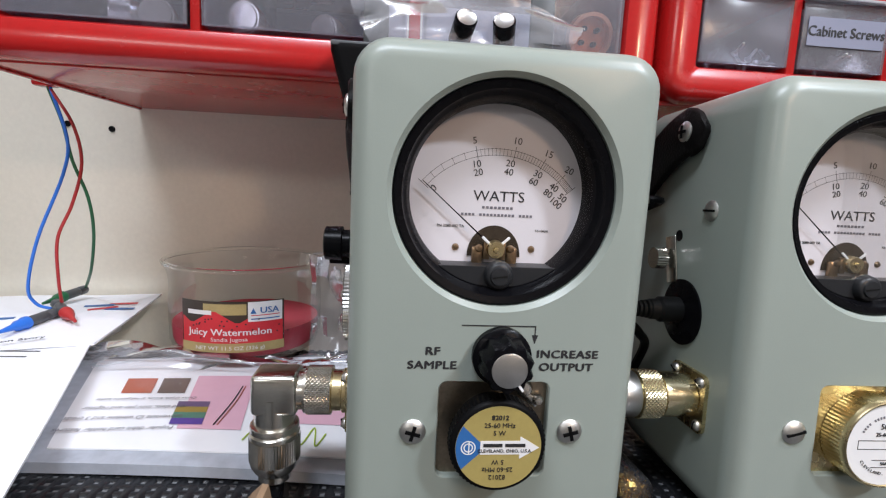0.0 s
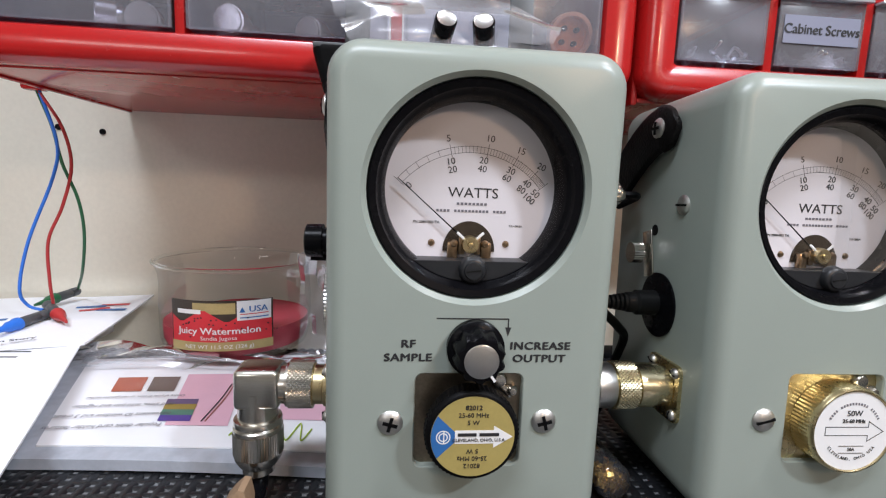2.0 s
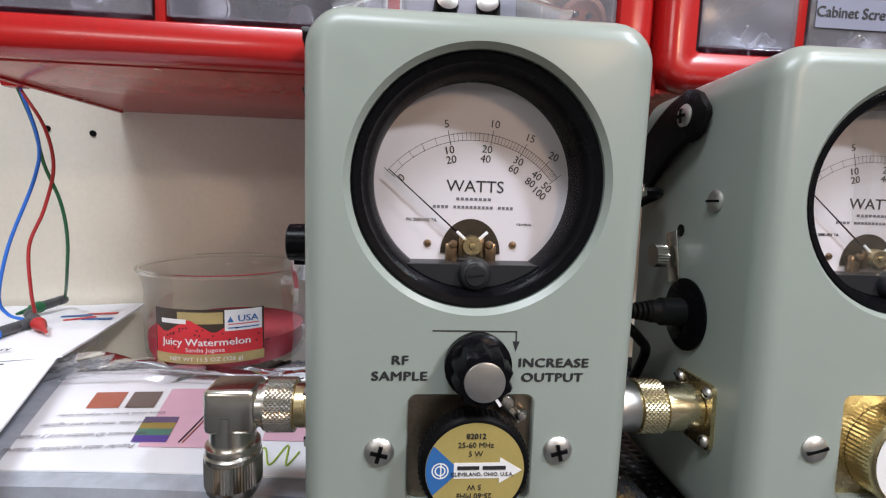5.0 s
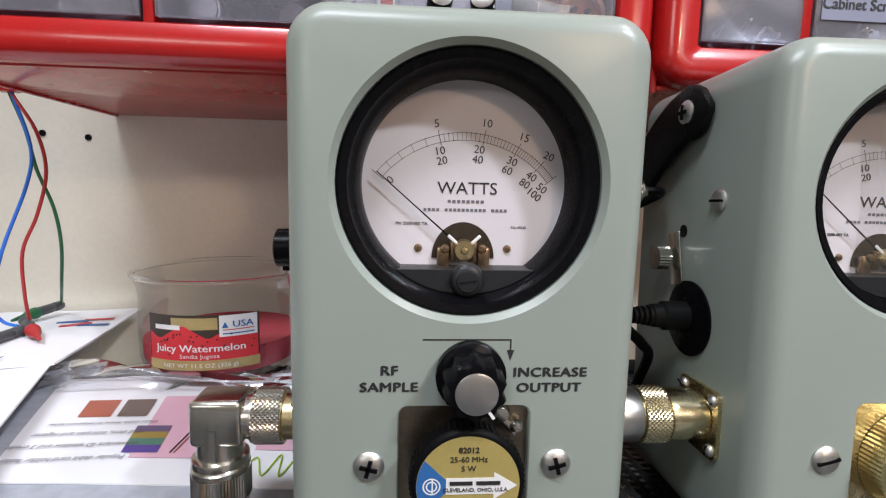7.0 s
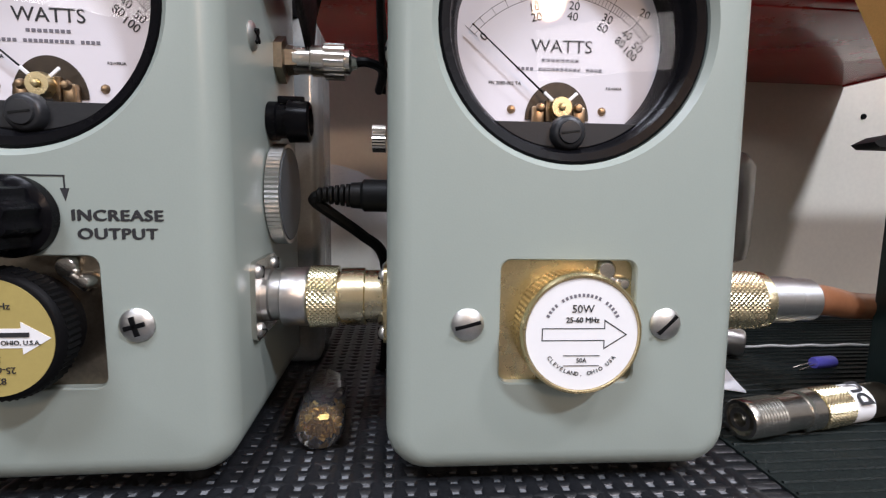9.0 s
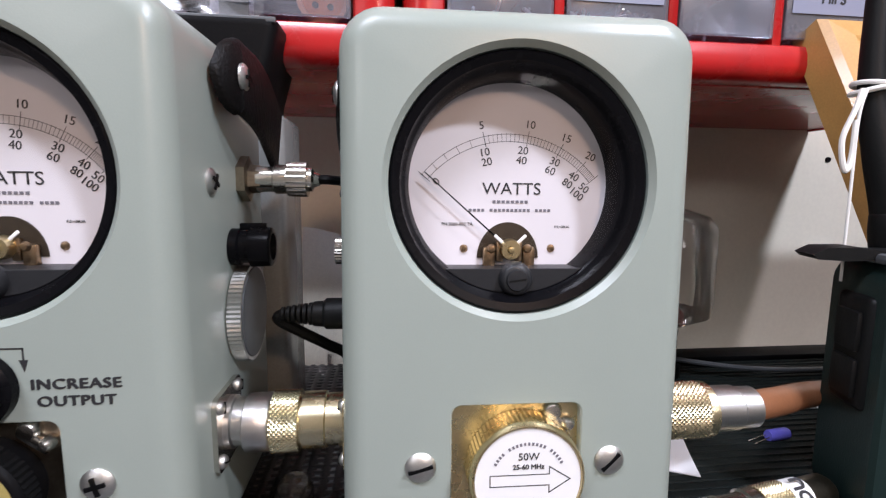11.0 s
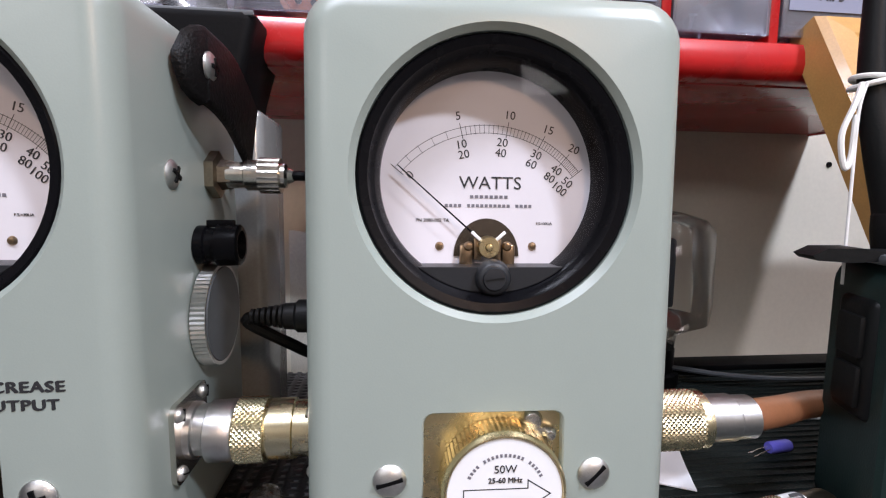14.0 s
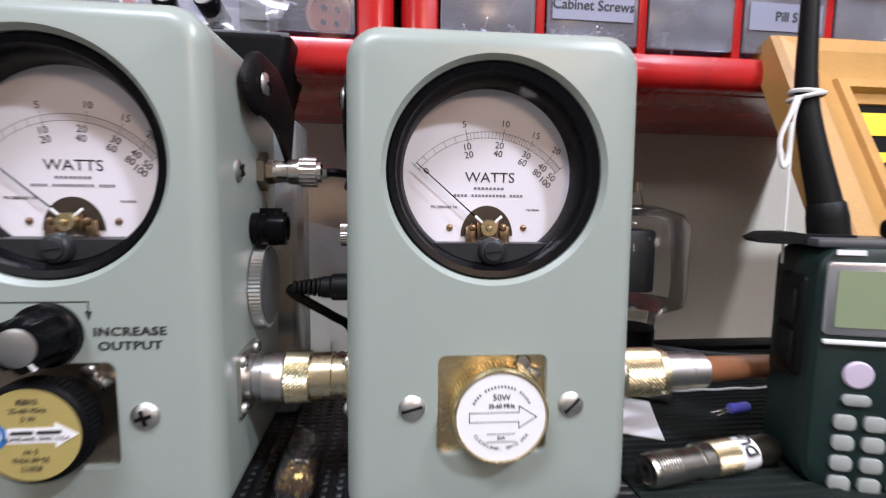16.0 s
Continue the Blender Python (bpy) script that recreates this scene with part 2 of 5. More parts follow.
# ---------------------------------------------------------------- surfaces
M_case = mat("sage_enamel", (0.275, 0.314, 0.280), 0.32, var=0.05, vscale=25, bump=0.06, bscale=1800, spec=0.5, rvar=0.04)
M_black = mat("black_bakelite", (0.004, 0.004, 0.005), 0.26, var=0.3, vscale=80, bump=0.05, spec=0.10)
M_blackm = mat("matt_black", (0.004, 0.004, 0.0045), 0.5, var=0.3, bump=0.2, spec=0.10)
M_rubber = mat("black_rubber", (0.006, 0.0065, 0.0065), 0.5, var=0.3, bump=0.2, spec=0.22)
M_dial = mat("dial_card", (0.68, 0.645, 0.665), 0.6, var=0.03, vscale=40, spec=0.2)
M_cover = mat("grey_bakelite", (0.018, 0.019, 0.021), 0.38, var=0.25, vscale=90, bump=0.1, spec=0.4)
M_works = mat("dark_works", (0.055, 0.040, 0.026), 0.45, 0.4, var=0.5, vscale=500)
M_ink = mat("ink", (0.02, 0.02, 0.022), 0.6, var=0.2)
M_inkgrey = mat("faint_ink", (0.16, 0.15, 0.17), 0.6, var=0.2)
M_inkred = mat("scale_ink", (0.045, 0.035, 0.035), 0.6, var=0.2)
M_nickel = mat("nickel", (0.68, 0.65, 0.59), 0.24, 1.0, var=0.16, vscale=160, bump=0.03, bscale=2500)
M_steel = mat("steel_screw", (0.66, 0.65, 0.62), 0.42, 1.0, var=0.25, vscale=300, bump=0.1, bscale=2500)
M_brass = mat("brass", (0.76, 0.63, 0.36), 0.28, 1.0, var=0.25, vscale=140, bump=0.08, bscale=2500)
M_gold = mat("gold_plate", (0.80, 0.71, 0.47), 0.26, 1.0, var=0.2, vscale=120, bump=0.06, bscale=2500)
M_bronze = mat("tarnished_nickel", (0.34, 0.29, 0.22), 0.34, 1.0, var=0.4, vscale=90, bump=0.1)
M_copper = mat("copper_works", (0.40, 0.28, 0.17), 0.3, 1.0, var=0.4, vscale=400)
M_alu = mat("spun_aluminium", (0.60, 0.595, 0.58), 0.33, 1.0, var=0.1, vscale=500, bump=0.1, bscale=3000)
M_white = mat("white_label", (0.74, 0.74, 0.735), 0.5, var=0.04)
M_gold_lab = mat("gold_label", (0.45, 0.36, 0.12), 0.42, 0.25, var=0.12, vscale=120)
M_blue_lab = mat("blue_label", (0.03, 0.13, 0.36), 0.45, var=0.1)
M_red = mat("red_plastic", (0.43, 0.012, 0.012), 0.26, var=0.18, vscale=18, bump=0.03, bscale=300, coat=0.3)
M_wall = mat("cream_wall", (0.74, 0.70, 0.595), 0.6, var=0.12, vscale=7, bump=0.12, bscale=260, spec=0.3)
M_mat = mat("black_vinyl", (0.012, 0.013, 0.015), 0.32, var=0.35, vscale=50, bump=0.3, bscale=700, spec=0.6)
M_bench = mat("bench_top", (0.05, 0.045, 0.04), 0.6, var=0.3, vscale=12, bump=0.2)
M_leather = mat("black_leather", (0.005, 0.0045, 0.0045), 0.45, var=0.3, vscale=200, bump=0.8, bscale=900, spec=0.14)
M_paper = mat("white_paper", (0.84, 0.85, 0.88), 0.55, var=0.03, vscale=14, bump=0.05, bscale=300, spec=0.3)
M_glass = clear("clear_glass", (0.98, 0.985, 0.98), 0.03, 0.014, 0.012)
M_dialglass = clear("dial_glass", (0.99, 0.99, 0.99), 0.015, 0.014)
M_drawer = clear("drawer_plastic", (0.90, 0.91, 1.0), 0.22, 0.03, 0.11)
M_bag = clear("clear_bag", (0.98, 0.99, 1.0), 0.20, 0.035, 0.12)
M_room = mat("unseen_room_paint", (0.54, 0.53, 0.51), 0.7, var=0.08, vscale=4)
M_coax = mat("brown_coax", (0.22, 0.09, 0.04), 0.42, var=0.25, vscale=60, bump=0.05)
M_wood = mat("honey_wood", (0.52, 0.29, 0.09), 0.34, var=0.3, vscale=22, bump=0.05, coat=0.2)
M_radio = mat("dark_green_plastic", (0.009, 0.021, 0.019), 0.42, spec=0.4, var=0.2, vscale=90, bump=0.35, bscale=1800)
M_grey = mat("grey_plastic", (0.07, 0.075, 0.08), 0.45, var=0.12)
M_lcd = mat("lcd", (0.22, 0.27, 0.16), 0.2, var=0.05)
M_key = mat("grey_key", (0.30, 0.32, 0.30), 0.5, var=0.08)
M_pink = mat("pink_wax", (0.55, 0.06, 0.09), 0.4, var=0.2)
M_melon = mat("red_print", (0.60, 0.03, 0.04), 0.4, var=0.15)
M_green = mat("green_print", (0.045, 0.032, 0.022), 0.4, var=0.3)
M_bluew = mat("blue_wire", (0.03, 0.16, 0.62), 0.4, var=0.1)
M_redw = mat("red_wire", (0.42, 0.03, 0.03), 0.4, var=0.1)
M_greenw = mat("green_wire", (0.02, 0.12, 0.05), 0.4, var=0.1)
M_violet = mat("violet_sleeve", (0.13, 0.12, 0.55), 0.4, var=0.15)
M_cork = mat("cardboard", (0.26, 0.17, 0.10), 0.75, var=0.2, bump=0.3)
M_string = mat("white_string", (0.75, 0.74, 0.70), 0.7, var=0.1, bump=0.4, bscale=2500)

# ---------------------------------------------------------------- structure
bm = bmesh.new()
box(bm, (-2.5, SHELF_Y, -0.8), (2.5, SHELF_Y + 0.02, 1.7))
wall = solid("wall_north", bm, M_wall, "cream painted board wall with small screw holes", "wall", kind="structure", smooth=False)
# Room shell out of view, added so that its surfaces bounce fill light.
for n, lo, hi in (("wall_south", (-2.5, -2.52, -0.8), (2.5, -2.5, 1.7)), ("wall_west", (-2.52, -2.5, -0.8), (-2.5, SHELF_Y, 1.7)), ("wall_east", (2.5, -2.5, -0.8), (2.52, SHELF_Y, 1.7)), ("floor", (-2.5, -2.5, -0.82), (2.5, SHELF_Y, -0.8)), ("ceiling", (-2.5, -2.5, 1.7), (2.5, SHELF_Y, 1.72))):
    solid(n, box(bmesh.new(), lo, hi), M_room, "plain unseen room surface added behind the camera to bounce light", n.split("_")[0], kind="structure", smooth=False)
for x, z in ((-0.2885, 0.1655), (0.5338, 0.1574), (-0.325, 0.168)):
    solid("wall_hole", lathe(bmesh.new(), [(0, 0), (0.0016, 0), (0.0024, 0.0008), (0.0026, 0.0004), (0.0026, -0.002), (0, -0.002)], 14, T((x, SHELF_Y - 0.0006, z)) @ FRONT), M_blackm, "small dark screw hole in the cream wall", "hole", kind="structure")

bench = solid("bench_top", box(bmesh.new(), (-1.2, -0.25, -0.05), (1.2, 0.224, MAT_Z - 0.003), 0.002), M_bench, "dark workbench board under the mat", "workbench", kind="structure")
bm = bmesh.new()
box(bm, (-0.9, -0.22, MAT_Z - 0.0031), (0.95, 0.222, MAT_Z - 0.0012), 0.0006)
matob = solid("bench_mat", bm, M_mat, "black woven non-slip mat on the bench", "mat")
solid("mat_backing", box(bmesh.new(), (-0.40, -0.20, MAT_Z - 0.0012), (0.205, 0.19, MAT_Z - 0.0009)), mat("pale_backing", (0.20, 0.21, 0.22), 0.6, var=0.6, vscale=60), "pale bench paper showing through the mat's holes", "paper", smooth=False)
verts, faces = [], []
PX, PY = 0.0066, 0.0050
rng = random.Random(4)


def strand(x0, x1, y0, y1, z0, z1, along_x, n):
    """One flat vinyl strand with a rounded, slightly wavy back."""
    n0 = len(verts)
    for i in range(n + 1):
        t = i / n
        w = 0.00025 * math.sin(i * math.pi) + rng.uniform(-1, 1) * 0.00012
        h = 0.00022 * (1 if i % 2 else -1)
        for q, zz in ((0, z0), (0.22, z1 + h), (0.78, z1 + h), (1, z0)):
            if along_x:
                verts.append((x0 + (x1 - x0) * t, y0 + (y1 - y0) * q + w, zz))
            else:
                verts.append((x0 + (x1 - x0) * q + w, y0 + (y1 - y0) * t, zz))
    for i in range(n):
        for k in range(3):
            a = n0 + i * 4 + k
            faces.append((a, a + 1, a + 5, a + 4))


for j in range(int(0.375 / PY)):
    y = -0.155 + j * PY
    strand(-0.42, 0.212, y, y + PY * 0.70, MAT_Z - 0.0008, MAT_Z - 0.0002, True, 96)
for i in range(int(0.632 / PX)):
    x = -0.42 + i * PX
    strand(x, x + PX * 0.70, -0.155, 0.220, MAT_Z - 0.0008, MAT_Z - 0.0001, False, 75)
cloth = solid("cloth_runner", sheet(bmesh.new(), 60, 40, lambda u, v: (0.2125 + 0.60 * u, -0.20 + 0.415 * v, MAT_Z + 0.0003 * noise.noise(Vector((u * 30, v * 20, 0)))), 0.001), mat("dark_ribbed_cloth", (0.010, 0.015, 0.014), 0.6, var=0.6, vscale=700, bump=1.0, bscale=900, spec=0.25), "dark green-black ribbed cloth on the bench", "cloth")
bm = bmesh.new()
for k in range(60):
    tube(bm, [(0.2135, -0.13 + k * 0.0055, MAT_Z + 0.0002), (0.45, -0.13 + k * 0.0055, MAT_Z + 0.0003), (0.72, -0.13 + k * 0.0055, MAT_Z + 0.0002)], 0.0006, 5)
part("cloth_rib", bm, cloth.data.materials[0], cloth)["kind"] = "stuff"
me = bpy.data.meshes.new("weave")
me.from_pydata(verts, [], faces)
me.materials.append(M_mat)
for f in me.polygons:
    f.use_smooth = True
weave = part("weave", me, M_mat, matob)
weave["kind"] = "stuff"

# ---------------------------------------------------------------- power meters
W, H, D = 0.1034, 0.1768, 0.090
Z0 = -0.0018          # underside of the case above its own origin
ZC, ZP = 0.1262, 0.1062          # centre of the round window, pivot of the needle
RO = 0.0380


def screw(parent, m, r=0.0043, cross=False, name="screw"):
    """Domed screw head; local z points out of the surface."""
    bm = lathe(bmesh.new(), [(0, 0.0018), (r * 0.5, 0.0016), (r * 0.85, 0.0010), (r, 0.0003), (r, -0.0004), (0, -0.0004)], 20, m)
    ob = part(name, bm, M_steel, parent)
    bm = bmesh.new()
    if cross:
        box(bm, (-r * 0.58, -r * 0.13, 0.0010), (r * 0.58, r * 0.13, 0.0021), m=m)
        box(bm, (-r * 0.13, -r * 0.58, 0.0010), (r * 0.13, r * 0.58, 0.0021), m=m)
    else:
        box(bm, (-r * 0.80, -r * 0.11, 0.0004), (r * 0.80, r * 0.11, 0.00185), m=m @ R(30, "Z"))
    part("slot", bm, M_blackm, ob, smooth=False)
    return ob


def knurl(bm, r, z0, z1, n, m, depth=0.0003):
    """Ring with upright ridges along local z."""
    k = n * 2
    rings = [[bm.verts.new(m @ Vector(((r - (depth if i % 2 else 0)) * math.cos(2 * math.pi * i / k), (r - (depth if i % 2 else 0)) * math.sin(2 * math.pi * i / k), z))) for i in range(k)] for z in (z0, z1)]
    for i in range(k):
        bm.faces.new((rings[0][i], rings[0][(i + 1) % k], rings[1][(i + 1) % k], rings[1][i]))
    bm.faces.new(rings[0])
    bm.faces.new(rings[1])
    return bm


def diamond(bm, r, z0, z1, m, n=80, depth=0.00034):
    """Diamond-knurled sleeve along local z."""
    rows = max(6, int((z1 - z0) / (2 * math.pi * r / n)))
    g = []
    for j in range(rows + 1):
        ring = []
        for i in range(n):
            a = 2 * math.pi * i / n
            rr = r - (depth if (i + j) % 2 else 0)
            ring.append(bm.verts.new(m @ Vector((rr * math.cos(a), rr * math.sin(a), z0 + (z1 - z0) * j / rows))))
        g.append(ring)
    for j in range(rows):
        a, b = g[j], g[j + 1]
        for i in range(n):
            k = (i + 1) % n
            if (i + j) % 2 == 0:
                bm.faces.new((a[i], a[k], b[i]))
                bm.faces.new((a[k], b[k], b[i]))
            else:
                bm.faces.new((a[i], b[k], b[i]))
                bm.faces.new((a[i], a[k], b[k]))
    bm.faces.new(g[0])
    bm.faces.new(g[-1])
    return bm


def case_mesh():
    """Shell with rounded edges, a round window and a square plug opening in its front."""
    bm = bmesh.new()
    cz = Z0 + H / 2
    RE = 0.0075
    rows = []
    for k in range(7):
        a = math.pi / 2 * k / 6
        ins, y = RE * (1 - math.sin(a)), RE * (1 - math.cos(a))
        rows.append((ins, y))
    rows += [(0, D - 0.004), (0.002, D - 0.001), (0.004, D)]
    rings = []
    for ins, y in rows:
        out = rrect(W - 2 * ins, H - 2 * ins, max(0.0125 - ins, 0.003), 7)
        rings.append([bm.verts.new((x, y, z + cz)) for x, z in out])
    n = len(rings[0])
    for a, b in zip(rings, rings[1:]):
        for i in range(n):
            bm.faces.new((a[i], a[(i + 1) % n], b[(i + 1) % n], b[i]))
    bm.faces.new(rings[-1])
    edges = []
    for i in range(n):
        edges.append(bm.edges.get((rings[0][i], rings[0][(i + 1) % n])))
    N = 72
    circ = [(RO * math.cos(2 * math.pi * i / N), ZC + RO * math.sin(2 * math.pi * i / N)) for i in range(N)]
    rect = [(x, z + 0.0437) for x, z in rrect(0.0390, 0.0355, 0.003, 4)]
    for outl, ydeep, cham in ((circ, 0.022, 0.0017), (rect, 0.0045, 0.0005)):
        cx = sum(p[0] for p in outl) / len(outl)
        c2 = sum(p[1] for p in outl) / len(outl)
        lv = []
        for y, grow in ((0, cham), (cham, 0), (ydeep, 0)):
            lv.append([bm.verts.new((cx + (x - cx) * (1 + grow / math.hypot(x - cx, z - c2)), y, c2 + (z - c2) * (1 + grow / math.hypot(x - cx, z - c2)))) for x, z in outl])
        k = len(outl)
        for a, b in zip(lv, lv[1:]):
            for i in range(k):
                bm.faces.new((a[i], a[(i + 1) % k], b[(i + 1) % k], b[i]))
        edges += [bm.edges.get((lv[0][i], lv[0][(i + 1) % k])) for i in range(k)]
    bmesh.ops.triangle_fill(bm, edges=edges, use_beauty=True, use_dissolve=False, normal=(0, -1, 0))
    return bm


SCALE_V = [0, 5, 10, 15, 20, 25]
SCALE_F = [0, 0.364, 0.589, 0.768, 0.909, 1.0]


def sweep(v):
    return -50 + 101 * float(np.interp(v, SCALE_V, SCALE_F))


def meter_dial(case, needle_deg):
    """The panel meter behind the round window: ring, card, scale, works, needle, glass."""
    ring = part("meter_ring", lathe(bmesh.new(), [(RO - 0.0003, -0.0026), (RO - 0.0010, -0.0021), (RO - 0.0032, -0.0027), (0.0340, -0.0060), (0.0334, -0.0066), (0.0331, -0.0078), (0.0321, -0.0100), (0.0321, -0.0190), (RO - 0.0003, -0.0190), (RO - 0.0003, -0.0026)], 72, T((0, 0, ZC)) @ FRONT), M_black, case, "glossy black moulded meter ring")
    card = part("dial_card", prism(bmesh.new(), [(0.0335 * math.cos(2 * math.pi * i / 64), ZC + 0.0335 * math.sin(2 * math.pi * i / 64)) for i in range(64)], 0.0178, 0.0192), M_dial, case, "white printed dial card", smooth=False)

    def on(x, z, rot=0):
        return T((x, 0.01772, ZP + z)) @ FRONT @ R(rot, "Z")
    # scale arcs and ticks
    bm = bmesh.new()

    def arcband(r0, r1, a0, a1, n=60):
        pr = None
        for i in range(n + 1):
            a = radians(a0 + (a1 - a0) * i / n)
            cur = [bm.verts.new((r * math.sin(a), 0.01776, ZP + r * math.cos(a))) for r in (r0, r1)]
            if pr:
                bm.faces.new((pr[0], pr[1], cur[1], cur[0]))
            pr = cur

    def tick(v, r0, r1, w):
        a = radians(sweep(v))
        u, s = Vector((math.sin(a), 0, math.cos(a))), Vector((math.cos(a), 0, -math.sin(a)))
        o = Vector((0, 0.01775, ZP))
        bm.faces.new([bm.verts.new(o + u * r + s * q) for r, q in ((r0, -w), (r0, w), (r1, w), (r1, -w))])
    arcband(0.03625, 0.03640, -50, 51)
    arcband(0.03395, 0.03410, -50, 51)
    v = 0.0
    while v <= 25.01:
        big = abs(v / 5 - round(v / 5)) < 0.01
        mid = abs(v - round(v)) < 0.01
        if v < 5 and not mid:
            v += 0.5
            continue
        tick(v, 0.0338 if not big else 0.0330, 0.0366 if not big else 0.0378, 0.00006 if not big else 0.00010)
        v += 0.5
    part("scale", bm, M_ink, card, smooth=False)
    for v, s in ((5, "5"), (10, "10"), (15, "15"), (20, "20")):
        a = sweep(v)
        letters("number", s, 0.0024, M_inkred, card, on(0.0398 * math.sin(radians(a)), 0.0398 * math.cos(radians(a)), -a * 0.55))
    for r, row in ((0.0315, ("10", "20", "30", "40", "50")), (0.0284, ("20", "40", "60", "80", "100"))):
        for v, s in zip((5, 10, 15, 20, 25), row):
            a = sweep(v) - (1.5 if v < 15 else -0.5)
            letters("number", s, 0.0024, M_ink, card, on(r * math.sin(radians(a)), r * math.cos(radians(a)), -a * 0.75))
    letters("number", "0", 0.0024, M_ink, card, on(-0.0232, 0.0212, 45))
    letters("unit_word", "WATTS", 0.0037, M_ink, card, on(0.0010, 0.0190), sx=1.06)
    bars("name_bar", [(-0.0052 + 0.0015 * k, -0.0042 + 0.0015 * k, 0.0150) for k in range(8)], 0.0009, M_inkgrey, card, on(0, 0))
    bars("maker_bar", [(-0.0128 + 0.00135 * k, -0.0119 + 0.00135 * k, 0.0123) for k in range(20) if k not in (4, 15)], 0.0009, M_inkgrey, card, on(0, 0))
    letters("small_print", "PN 2080-002 TA", 0.0010, M_ink, card, on(-0.0165, 0.0078))
    letters("small_print", "F.S.=30UA", 0.0008, M_ink, card, on(0.0178, 0.0070))
    # works behind a half-round cut-out
    works = part("movement", prism(bmesh.new(), [(0.0100 * math.cos(math.pi * i / 24), ZP - 0.003 + 0.0115 * math.sin(math.pi * i / 24)) for i in range(25)], 0.01745, 0.0178), M_works, case, "dark cut-out with brass meter movement", smooth=False)
    bm = bmesh.new()
    for s in (-1, 1):
        box(bm, (s * 0.0064 - 0.0020, 0.0150, ZP - 0.006), (s * 0.0064 + 0.0020, 0.0174, ZP + 0.0008), 0.0008)
        lathe(bm, [(0, 0.0012), (0.0010, 0.0010), (0.0015, 0.0), (0, 0)], 14, T((s * 0.0058, 0.0150, ZP + 0.0002)) @ FRONT)
        box(bm, (s * 0.0030 - 0.0012, 0.0150, ZP - 0.004), (s * 0.0030 + 0.0012, 0.0170, ZP + 0.0026), 0.0005)
    part("magnet_block", bm, M_copper, works)
    bm = bmesh.new()
    lathe(bm, [(0.0012, 0.0005), (0.0030, 0.0005), (0.0034, -0.001), (0.0034, -0.003), (0.0012, -0.003), (0.0012, 0.0005)], 20, T((0, 0.0128, ZP)) @ FRONT)
    lathe(bm, [(0, 0.0012), (0.0009, 0.001), (0.0011, 0), (0, 0)], 12, T((0, 0.0123, ZP)) @ FRONT)
    part("coil", bm, M_brass, works)
    bm = bmesh.new()
    for s in (-1, 1):
        box(bm, (-0.0005, 0.0138, 0.0030), (0.0005, 0.0143, 0.0068), 0.0002, m=T((0, 0, ZP)) @ R(s * 48, "Y"))
    part("spring_arm", bm, M_white, works)
    for s in (-1, 1):
        part("rivet", lathe(bmesh.new(), [(0, 0.0009), (0.0009, 0.0007), (0.00135, 0), (0, 0)], 14, T((s * 0.0143, 0.0178, ZP)) @ FRONT), M_copper, card)
    # needle
    bm = bmesh.new()
    a = radians(needle_deg)
    u = Vector((math.sin(a), 0, math.cos(a)))
    o = Vector((0, 0.0150, ZP))
    tube(bm, [o + u * 0.004, o + u * 0.0362], [0.00032, 0.00018], 6)
    part("needle", bm, M_black, works, "thin black pointer")
    # lower cover with adjusting screw
    N = 30
    zc = ZP - 0.0052
    ang = math.asin((zc - ZC) / 0.0330)
    arc = [(0.0330 * math.cos(t), ZC + 0.0330 * math.sin(t)) for t in [math.pi - ang + (math.pi + 2 * ang) * i / N for i in range(N + 1)]]
    cov = part("lower_cover", prism(bmesh.new(), arc, 0.0080, 0.0175, bev=0.0008), M_cover, case, "black lower cover of the meter window", angle=30)
    part("cover_boss", lathe(bmesh.new(), [(0, 0.0022), (0.0040, 0.0022), (0.0046, 0.0017), (0.0050, 0.0008), (0.0054, -0.001), (0, -0.001)], 28, T((0.0004, 0.0076, ZP - 0.0084)) @ FRONT), M_cover, cov)
    sc = part("zero_screw", lathe(bmesh.new(), [(0, 0.0010), (0.0031, 0.0008), (0.0035, 0.0), (0, 0)], 24, T((0.0004, 0.0056, ZP - 0.0084)) @ FRONT), M_cover, cov)
    part("slot", box(bmesh.new(), (-0.0026, -0.00026, 0.0004), (0.0026, 0.00026, 0.00108), m=T((0.0004, 0.0056, ZP - 0.0084)) @ FRONT @ R(8, "Z")), M_rubber, sc, smooth=False)
    g = part("window_glass", lathe(bmesh.new(), [(0, -0.0085), (0.0326, -0.0085)], 48, T((0, 0, ZC)) @ FRONT), M_dialglass, case, "clear glass over the dial")
    g.visible_shadow = False
    return card


def slug_plate(case, metal):
    """Socket floor and catch behind the square opening."""
    pl = part("socket_plate", prism(bmesh.new(), [(x, z + 0.0437) for x, z in rrect(0.0396, 0.0361, 0.003, 4)], 0.0030, 0.0040, bev=0.0003), metal, case, "bare metal socket plate", smooth=False)
    c = part("catch", lathe(bmesh.new(), [(0, 0.0030), (0.0022, 0.0028), (0.0030, 0.0018), (0.0030, 0), (0, 0)], 20, T((0.0110, 0.0030, 0.0585)) @ FRONT), M_nickel, pl)
    part("catch_ball", lathe(bmesh.new(), [(0, 0.0042), (0.0012, 0.0040), (0.0020, 0.0026), (0.0022, 0.0), (0, 0)], 18, T((0.0158, 0.0030, 0.0548)) @ FRONT), M_nickel, pl)
    part("catch_arm", box(bmesh.new(), (0.0095, 0.0006, 0.0535), (0.0170, 0.0028, 0.0565), 0.0007, m=T((0.0132, 0, 0.055)) @ R(38, "Y") @ T((-0.0132, 0, -0.055))), M_nickel, pl)
    return pl


